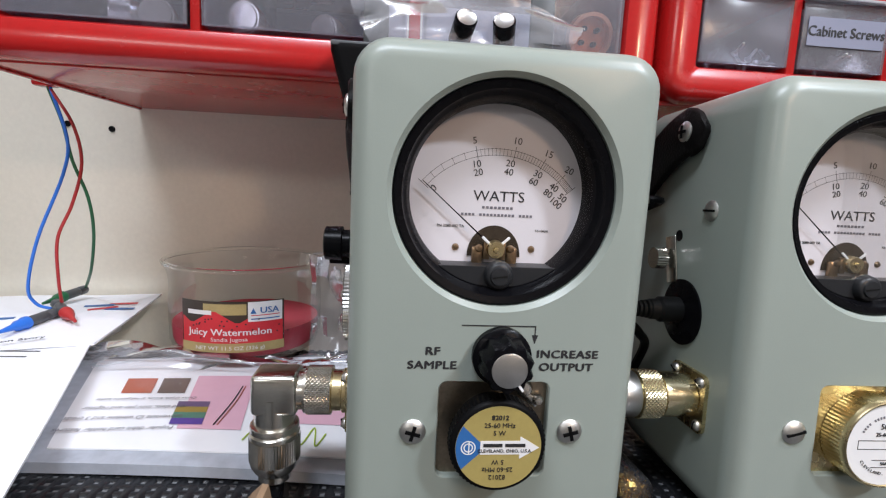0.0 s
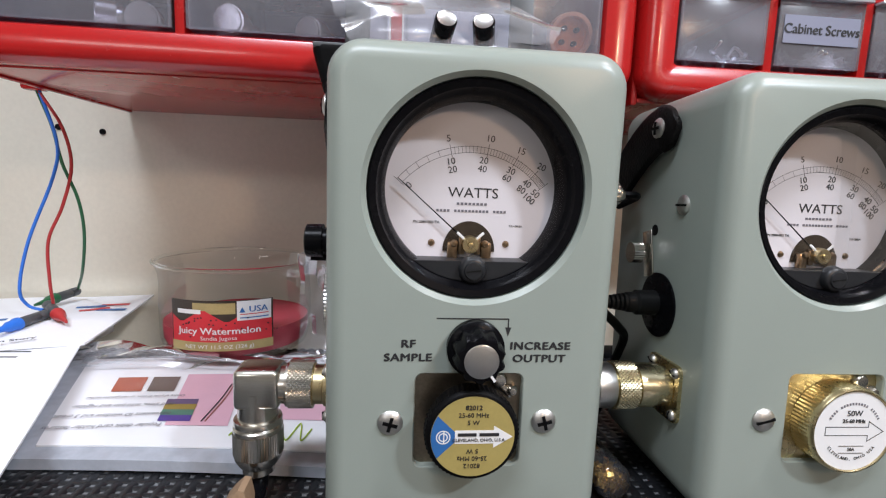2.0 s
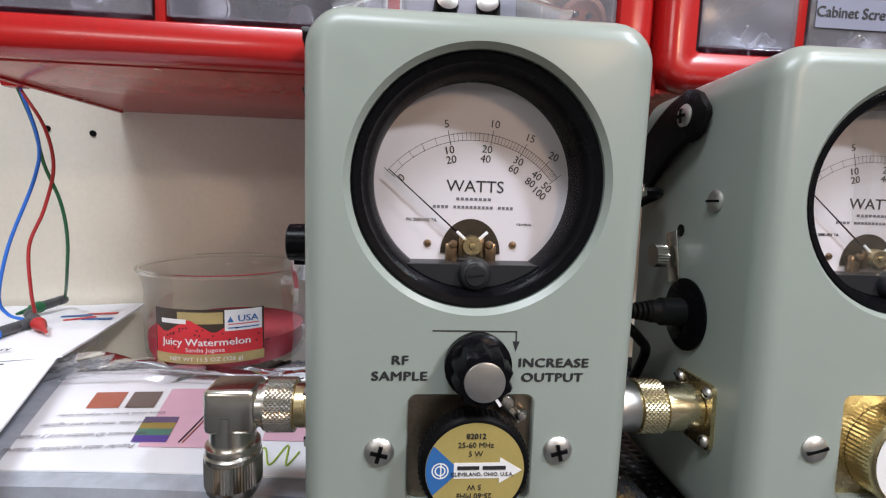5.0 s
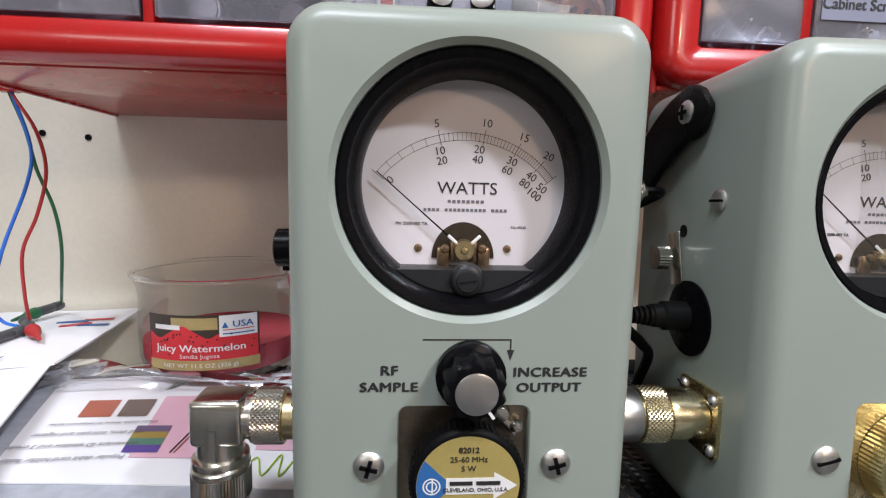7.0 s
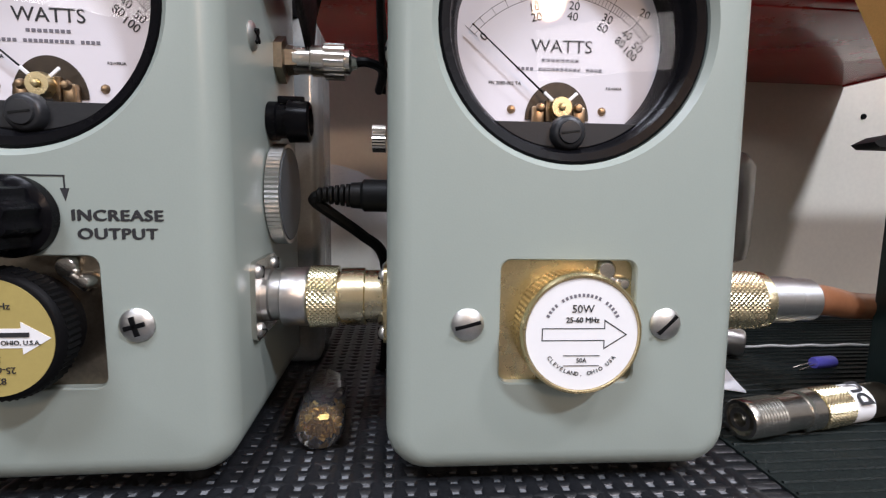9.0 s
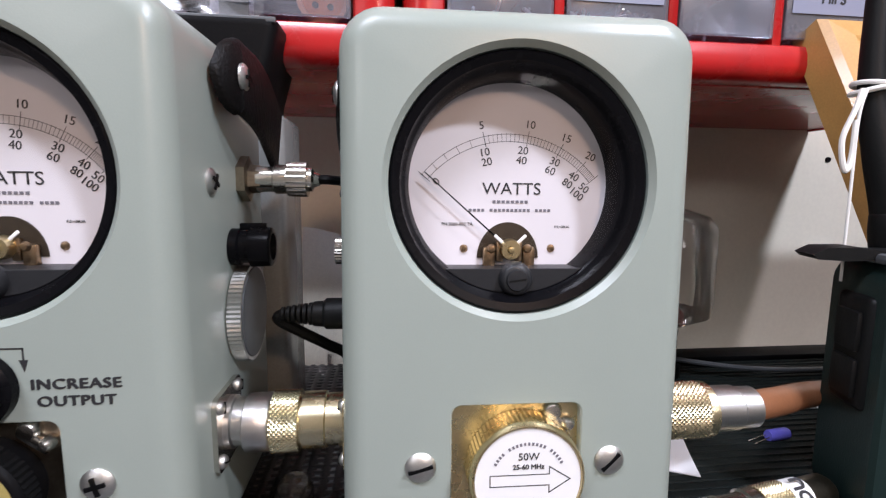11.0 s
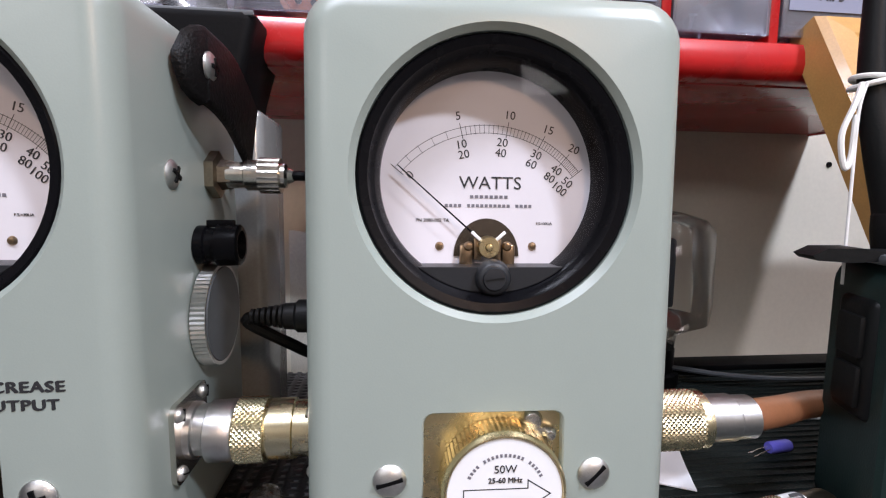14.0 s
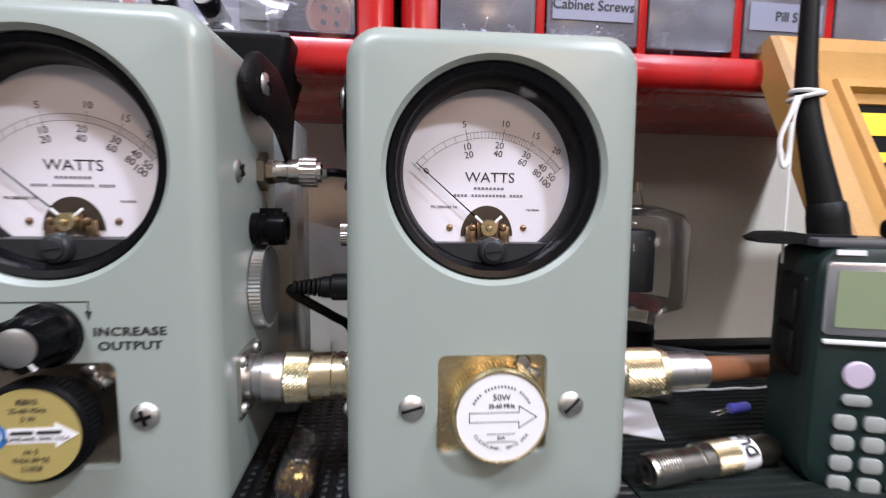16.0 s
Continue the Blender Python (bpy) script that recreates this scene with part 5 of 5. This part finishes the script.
def grabber(name, col, m, label):
    """Hook-tip test clip: local x along it from the wire end to the tip."""
    g = thing("test_clip", label, "test clip", m, "coloured test clips")
    part("grip", lathe(bmesh.new(), [(0, 0), (0.0032, 0), (0.0036, 0.001), (0.0036, 0.008), (0.0030, 0.009), (0.0036, 0.010), (0.0036, 0.024), (0.0028, 0.025), (0, 0.025)], 18, RIGHT), M_grey, g, "dark grey grip")
    part("plunger", lathe(bmesh.new(), [(0, 0.0245), (0.0030, 0.0245), (0.0044, 0.026), (0.0044, 0.0285), (0.0036, 0.0295), (0.0036, 0.034), (0.0022, 0.037), (0.0010, 0.048), (0, 0.0485)], 18, RIGHT), col, g, "coloured plunger and tip")
    return g


def aim(p, q):
    d = (Vector(q) - Vector(p)).normalized()
    y = Vector((0, 0, 1)).cross(d).normalized()
    z = d.cross(y)
    return Matrix(((d.x, y.x, z.x, p[0]), (d.y, y.y, z.y, p[1]), (d.z, y.z, z.z, p[2]), (0, 0, 0, 1)))


BLUE0 = (-0.2790, 0.2020, 0.0262)
grabber("test_clip", M_bluew, aim(BLUE0, (-0.2830, 0.1200, 0.0262)), "blue test clip lying on the envelope")
grabber("test_clip", M_greenw, aim((-0.3010, 0.2700, 0.0275), (-0.3020, 0.2150, 0.0270)), "green test clip lying on the envelope")
grabber("test_clip", M_redw, aim((-0.2880, 0.2150, 0.0295), (-0.2560, 0.1840, 0.0262)), "red test clip lying on the envelope")
for col, pts, lab_ in ((M_bluew, [(-0.2745, 0.2, 0.1990), (-0.2735, 0.2, 0.1853), (-0.2640, 0.2, 0.1500), (-0.2680, 0.2, 0.1250), (-0.2870, 0.2, 0.0800), (-0.2955, 0.2, 0.0450), (-0.2930, 0.203, 0.0320), (-0.2830, 0.203, 0.0285)], "blue test lead wire hanging down"),
                       (M_redw, [(-0.2760, 0.2, 0.1990), (-0.2743, 0.2, 0.1853), (-0.2600, 0.2, 0.1600), (-0.2554, 0.2, 0.1335), (-0.2630, 0.2, 0.1050), (-0.2740, 0.2, 0.0800), (-0.2770, 0.203, 0.0500), (-0.2790, 0.208, 0.0320)], "red test lead wire hanging down"),
                       (M_greenw, [(-0.2775, 0.2, 0.1990), (-0.2750, 0.2, 0.1853), (-0.2670, 0.201, 0.1600), (-0.2620, 0.201, 0.1350), (-0.2530, 0.201, 0.1100), (-0.2540, 0.207, 0.0850), (-0.2660, 0.222, 0.0550), (-0.2985, 0.267, 0.0300)], "green test lead wire hanging down")):
    solid("test_lead", tube(bmesh.new(), pts, 0.0011, 8), col, lab_, "wire", "coloured test leads")
hk = solid("lead_hook", box(bmesh.new(), (-0.2830, 0.196, 0.1835), (-0.2690, 0.206, 0.2010), 0.002), M_red, "red hook lug that carries the leads", "hook")
ck = solid("cardboard_plug", prism(bmesh.new(), [(-0.0890, MAT_Z), (-0.0792, MAT_Z), (-0.0788, 0.0105), (-0.0800, 0.0168), (-0.0822, 0.0172), (-0.0856, 0.0140), (-0.0880, 0.0110)], 0.003, 0.012, bev=0.001), M_cork, "small brown cardboard piece beside the cable", "cardboard")

# ---------------------------------------------------------------- small things between and right of the meters
vi = thing("parts_vial", "small clear vial with gold bits lying on the mat", "vial", aim((0.0705, 0.0235, MAT_Z + 0.0082), (0.0680, 0.0600, MAT_Z + 0.0082)))
part("tube", lathe(bmesh.new(), [(0.0, 0.0), (0.0072, 0.0), (0.0080, 0.0006), (0.0083, 0.0016), (0.0083, 0.030), (0.0070, 0.0345), (0.0030, 0.0370), (0, 0.0375)], 32, RIGHT), clear("vial_plastic", (0.98, 0.98, 0.97), 0.06, 0.05, 0.03), vi, "clear plastic tube")
bm = bmesh.new()
r = random.Random(21)
for k in range(170):
    a, q, xx = r.uniform(math.pi, 2 * math.pi), 0.0068 * math.sqrt(r.random()), r.uniform(0.0015, 0.0190)
    h = r.uniform(0.0008, 0.0017)
    box(bm, (-h, -h * 0.6, -h * 0.3), (h, h * 0.6, h * 0.3), m=T((xx, q * math.cos(a), q * math.sin(a) + 0.0012)) @ Euler((r.uniform(0, 6), r.uniform(0, 6), r.uniform(0, 6))).to_matrix().to_4x4())
part("gold_filling", bm, mat("gold_bits", (0.62, 0.42, 0.13), 0.35, 0.8, var=0.6, vscale=420), vi, "heap of gold-coloured bits", smooth=False)["kind"] = "stuff"

A = (0.2175, 0.0215, MAT_Z + 0.0078)
ad = thing("coaxial_adapter", "silver and gold adapter lying on the mat", "connector", aim(A, (0.2920, 0.0360, MAT_Z + 0.0078)) @ Matrix.Diagonal((1.0, 0.82, 0.82, 1.0)))
bm = bmesh.new()
lathe(bm, [(0.0030, 0.004), (0.0030, 0.0), (0.0050, 0.0), (0.0050, 0.003), (0.0068, 0.003), (0.0068, 0.0), (0.0082, 0.0), (0.0086, 0.0006), (0.0086, 0.0030)], 36, RIGHT)
lathe(bm, [p for k in range(9) for p in ((0.0080, 0.0030 + 0.0014 * k), (0.0086, 0.0034 + 0.0014 * k), (0.0086, 0.0039 + 0.0014 * k), (0.0080, 0.0044 + 0.0014 * k))], 36, RIGHT)
lathe(bm, [(0.0080, 0.0155), (0.0080, 0.0270), (0.0092, 0.0275), (0.0092, 0.0325), (0.0080, 0.0330)], 36, RIGHT)
part("threaded_end", bm, M_nickel, ad, "threaded nickel socket end")
part("coupling_nut", diamond(bmesh.new(), 0.0094, 0.0335, 0.0470, RIGHT), M_gold, ad, "knurled gold nut")
sl = part("rear_sleeve", lathe(bmesh.new(), [(0.0085, 0.0470), (0.0085, 0.0580), (0.0080, 0.0590), (0.0080, 0.0700), (0.0070, 0.0715), (0, 0.0715)], 36, RIGHT), M_bronze, ad, "dull metal sleeve")
part("sleeve_tag", lathe(bmesh.new(), [(0.0086, 0.0475), (0.0087, 0.0476), (0.0087, 0.0572), (0.0086, 0.0573)], 36, RIGHT), M_white, sl, "white paper band")
letters("inscription", "DU", 0.0058, M_ink, sl, T((0.0525, -0.0050, 0.0074)) @ R(38, "X") @ R(90, "Z"), bold=0.0003)

cp = thing("shrink_cap", "small violet sleeved part with wire legs", "component", T((0.3125, 0.0870, MAT_Z + 0.0032)) @ R(8, "Z"))
part("sleeve", lathe(bmesh.new(), [(0, -0.0065), (0.0026, -0.0065), (0.0030, -0.0055), (0.0030, 0.0055), (0.0026, 0.0065), (0, 0.0060)], 18, RIGHT), M_violet, cp, "violet sleeve")
for s in (-1, 1):
    part("leg", tube(bmesh.new(), [(-0.006, s * 0.0012, 0), (-0.012, s * 0.0016, -0.0012), (-0.017, s * 0.0018, -0.0024)], 0.00028, 6), M_nickel, cp)
pp = solid("paper_scrap", sheet(bmesh.new(), 6, 6, quad((0.150, 0.105, MAT_Z + 0.0012), (0.2490, 0.0585, MAT_Z + 0.0012), (0.20, 0.150, MAT_Z + 0.0012), (0.2660, 0.1030, MAT_Z + 0.0012), 0.0), 0.0006), M_paper, "white paper scrap under the second meter's cable", "paper")
solid("mat_thread", tube(bmesh.new(), [(0.25 + 0.012 * k, 0.1180 + 0.0006 * (k % 2), MAT_Z + 0.0012 + 0.0004 * (k % 2)) for k in range(13)], 0.0008, 6), M_string, "pale stitched thread along the mat", "thread")
fr = thing("ferrite_sleeve", "grey metal sleeve with black collar on the mat", "sleeve", aim((0.246, 0.118, MAT_Z + 0.0125), (0.290, 0.096, MAT_Z + 0.0075)))
part("sleeve", lathe(bmesh.new(), [(0, 0), (0.0080, 0), (0.0082, 0.001), (0.0074, 0.036), (0.0068, 0.037), (0, 0.037)], 30, RIGHT), M_alu, fr, "dull metal sleeve")
part("collar", lathe(bmesh.new(), [(0.0080, -0.001), (0.0125, -0.0005), (0.0125, 0.0055), (0.0080, 0.006), (0.0080, -0.001)], 30, RIGHT), M_rubber, fr, "black rubber collar")
for k, (col, dz) in enumerate(((M_grey, 0.0), (M_rubber, 0.004))):
    solid("thin_cable", tube(bmesh.new(), [(0.20, 0.185 + 0.01 * k, 0.016 - dz), (0.28, 0.180, 0.010 - dz), (0.36, 0.165 + 0.008 * k, 0.002 - dz * 0.5), (0.45, 0.17, -0.002), (0.6, 0.19, -0.003)], 0.0018, 8), col, ("grey" if k == 0 else "black") + " thin cable lying along the bench back", "cable")
solid("bench_ledge", box(bmesh.new(), (0.10, 0.200, MAT_Z - 0.001), (0.75, 0.221, MAT_Z + 0.004), 0.001), M_blackm, "black ledge strip at the mat's back edge", "strip")

# glass vacuum tube
vt = thing("vacuum_tube", "large glass vacuum tube lying behind the meter", "vacuum tube", T((0.2960, 0.1870, 0.0)))
part("envelope", lathe(bmesh.new(), [(0.0, 0.1270), (0.0035, 0.1265), (0.0045, 0.1200), (0.0060, 0.1150), (0.0180, 0.1130), (0.0330, 0.1080), (0.0385, 0.1000), (0.0390, 0.0500), (0.0375, 0.0400), (0.0270, 0.0345), (0.0190, 0.0300), (0.0175, 0.0190)], 48), clear("tube_glass", (0.99, 0.99, 0.97), 0.02, 0.035, 0.008), vt, "clear glass envelope")
part("tube_base", lathe(bmesh.new(), [(0, 0.0200), (0.0178, 0.0200), (0.0182, 0.0190), (0.0182, 0.0040), (0.0215, 0.0030), (0.0215, -0.0055), (0, -0.0055)], 36), M_blackm, vt, "dark tube base")
part("tube_anode", box(bmesh.new(), (-0.012, -0.012, 0.048), (0.012, 0.012, 0.096), 0.003), mat("anode", (0.010, 0.010, 0.010), 0.5, 0.0, var=0.3), vt, "dark grey anode")
part("top_pin", lathe(bmesh.new(), [(0, 0.1330), (0.0030, 0.1320), (0.0030, 0.1240), (0, 0.1240)], 16), M_bronze, vt)

# ---------------------------------------------------------------- hand radio
rd = thing("hand_radio", "dark green hand-held radio standing with its aerial", "radio", T((0.2875, 0.0187, MAT_Z)) @ R(-17, "Z") @ T((0.0240, -0.0060, 0)))
bm = bmesh.new()
prism(bm, [(x, z + 0.052) for x, z in rrect(0.0480, 0.108, 0.011, 6)], 0.0060, 0.0400, bev=0.0050)
body = part("body", bm, M_radio, rd, "rough dark green-black body", angle=30)
part("side_key_panel", box(bmesh.new(), (-0.0262, 0.012, 0.046), (-0.0205, 0.033, 0.092), 0.003, 3), M_rubber, rd, "black rubber side keys")
for z in (0.059, 0.078):
    part("side_key", box(bmesh.new(), (-0.0282, 0.015, z - 0.0085), (-0.0255, 0.029, z + 0.0075), 0.0013, 2), M_rubber, rd)
part("display_bezel", prism(bmesh.new(), [(x - 0.0010, z + 0.0835) for x, z in rrect(0.040, 0.031, 0.002, 3)], 0.0048, 0.0064, bev=0.0006), mat("silver_trim", (0.45, 0.46, 0.48), 0.3, 0.7, var=0.1), rd, "silver display bezel")
part("display", prism(bmesh.new(), [(x + 0.0000, z + 0.0835) for x, z in rrect(0.034, 0.0240, 0.0008, 2)], 0.0044, 0.0052), M_lcd, rd, "pale green display", smooth=False)
bars("brand_bar", [(-0.0180, -0.0070, 0)], 0.0022, M_white, rd, T((0.0, 0.0055, 0.1030)) @ FRONT)
part("trim_bar", box(bmesh.new(), (-0.0205, 0.0042, 0.0640), (0.0205, 0.0062, 0.0660), 0.0006), M_white, rd, "bright trim bar")
part("round_key", lathe(bmesh.new(), [(0, 0.0016), (0.0052, 0.0014), (0.0060, 0.0006), (0.0060, 0), (0, 0)], 28, T((-0.0055, 0.0062, 0.0510)) @ FRONT), mat("lilac_key", (0.52, 0.45, 0.55), 0.5), rd, "lilac round key")
for i in range(3):
    for j in range(4):
        part("key", prism(bmesh.new(), [(x - 0.0090 + i * 0.0115, z + 0.0300 - j * 0.0092) for x, z in rrect(0.0085, 0.0066, 0.0022, 3)], 0.0045, 0.0066, bev=0.0006), M_key, rd, "pale grey key")
part("oval_key", prism(bmesh.new(), [(x - 0.0055, z + 0.0400) for x, z in rrect(0.011, 0.0048, 0.0023, 4)], 0.0045, 0.0066, bev=0.0006), M_key, rd)
part("top_flange", box(bmesh.new(), (-0.0240, 0.008, 0.1045), (0.0235, 0.038, 0.1085), 0.0015), M_grey, rd)
ant = part("aerial", tube(bmesh.new(), [(-0.0063, 0.0340, 0.1080), (-0.0090, 0.0350, 0.1250), (-0.0145, 0.0365, 0.1480), (-0.0190, 0.0377, 0.1730), (-0.0205, 0.0380, 0.2100), (-0.0210, 0.0385, 0.2700), (-0.0210, 0.0385, 0.3000)], [0.0078, 0.0020], 18), M_rubber, rd, "black rubber aerial")
part("aerial_foot", lathe(bmesh.new(), [(0.0084, 0.0), (0.0083, 0.010), (0.0076, 0.016), (0.0068, 0.017)], 24, T((-0.0063, 0.0335, 0.1070)) @ R(-9, "Y")), M_rubber, ant)
part("jack_flap", prism(bmesh.new(), [(-0.052, 0.0002), (-0.047, 0.0030), (-0.036, 0.0034), (-0.028, 0.0022), (-0.012, 0.0026), (-0.012, -0.0010), (-0.030, -0.0012), (-0.040, -0.0020), (-0.050, -0.0016)], 0.016, 0.030, m=T((0.007, 0, 0.1070))), M_rubber, rd, "black rubber flap hanging out")
mic = part("mic_plug", box(bmesh.new(), (0.008, 0.010, 0.1080), (0.024, 0.026, 0.1170), 0.003, 3), M_rubber, rd, "black plug on top")
for k in range(6):
    part("boot_rib", lathe(bmesh.new(), [(0.0022, 0.0020 * k), (0.0046 - 0.0003 * k, 0.0020 * k + 0.0003), (0.0046 - 0.0003 * k, 0.0020 * k + 0.0013), (0.0022, 0.0020 * k + 0.0020)], 16, T((0.0165, 0.018, 0.1165))), M_rubber, mic)
part("mic_cable", tube(bmesh.new(), [(0.0165, 0.018, 0.128), (0.0175, 0.018, 0.134), (0.024, 0.018, 0.139), (0.034, 0.018, 0.136), (0.050, 0.018, 0.110), (0.055, 0.018, 0.02), (0.075, 0.018, 0.0022)], 0.0024, 8), M_rubber, mic)
stg = thing("tag_string", "white string tied round the radio aerial", "string", rd.matrix_basis.copy())
part("loop", tube(bmesh.new(), [(-0.0190 + 0.0068 * math.cos(a), 0.0377 + 0.0068 * math.sin(a), 0.1725 + 0.0014 * math.cos(a)) for a in [2 * math.pi * k / 12 for k in range(13)]], 0.0011, 8), M_string, stg)
part("loop", tube(bmesh.new(), [(-0.0190 + 0.0066 * math.cos(a), 0.0377 + 0.0066 * math.sin(a), 0.1742 - 0.0010 * math.cos(a)) for a in [2 * math.pi * k / 12 for k in range(13)]], 0.0010, 8), M_string, stg)
part("strand", tube(bmesh.new(), [(-0.0250, 0.0330, 0.1720), (-0.0280, 0.0310, 0.1640), (-0.0320, 0.0300, 0.1520), (-0.0300, 0.0300, 0.1400), (-0.0275, 0.0310, 0.1450), (-0.0270, 0.0315, 0.1600)], 0.0011, 8), M_string, stg)
part("strand", tube(bmesh.new(), [(-0.0240, 0.0320, 0.1720), (-0.0265, 0.0310, 0.1600), (-0.0270, 0.0300, 0.1300), (-0.0268, 0.0300, 0.0950)], 0.0006, 8), M_string, stg)

# ---------------------------------------------------------------- leaning wooden frame
FX = 0.3370
up = Vector((0, 0.062, 0.1185)).normalized()
FM = Matrix(((1, 0, 0, FX), (0, up.z, up.y, -0.0030), (0, -up.y, up.z, MAT_Z + 0.004), (0, 0, 0, 1)))   # local x right, y depth, z up along the lean
pf = thing("picture_frame", "honey-coloured wooden picture frame leaning on the cabinet", "picture frame", FM)
HF, WF, RW = 0.2500, 0.30, 0.030


def rail_piece(p, q, n_in, label):
    """Moulded frame member from p to q; n_in points to the picture."""
    bm = bmesh.new()
    p, q, ni = Vector(p), Vector(q), Vector(n_in)
    d = (q - p).normalized()
    prof = [(0.0, 0.020), (0.0, 0.003), (0.003, 0.0), (0.014, -0.001), (0.024, 0.003), (0.031, 0.0045), (0.0318, 0.0015), (0.0375, 0.0015), (0.0382, 0.006), (0.044, 0.0085), (0.044, 0.020)]
    ra = [bm.verts.new(p + ni * a + d * a + Vector((0, b, 0))) for a, b in prof]
    rb = [bm.verts.new(q + ni * a - d * a + Vector((0, b, 0))) for a, b in prof]
    k = len(prof)
    for i in range(k):
        bm.faces.new((ra[i], ra[(i + 1) % k], rb[(i + 1) % k], rb[i]))
    bm.faces.new(ra)
    bm.faces.new(rb)
    return part("frame_rail", bm, M_wood, pf, label, angle=25)


rail_piece((0, 0, 0), (0, 0, HF), (1, 0, 0), "moulded wooden rail")
rail_piece((WF, 0, 0), (WF, 0, HF), (-1, 0, 0), "moulded wooden rail")
rail_piece((0, 0, 0), (WF, 0, 0), (0, 0, 1), "moulded wooden rail")
rail_piece((0, 0, HF), (WF, 0, HF), (0, 0, -1), "moulded wooden rail")
pic = part("picture", box(bmesh.new(), (0.042, 0.010, 0.042), (WF - 0.042, 0.012, HF - 0.042)), M_blackm, pf, "dark print with yellow bars", smooth=False)
M_yel = mat("yellow_print", (0.75, 0.55, 0.02), 0.45)
part("print_bar", box(bmesh.new(), (0.047, 0.0092, HF - 0.066), (0.14, 0.0098, HF - 0.050)), M_yel, pic, smooth=False)
part("print_bar", box(bmesh.new(), (0.047, 0.0092, HF - 0.084), (0.14, 0.0098, HF - 0.0775)), M_yel, pic, smooth=False)
part("print_disc", lathe(bmesh.new(), [(0, 0.0), (0.020, 0.0)], 28, T((0.072, 0.0095, HF - 0.115)) @ FRONT), M_white, pic, smooth=False)
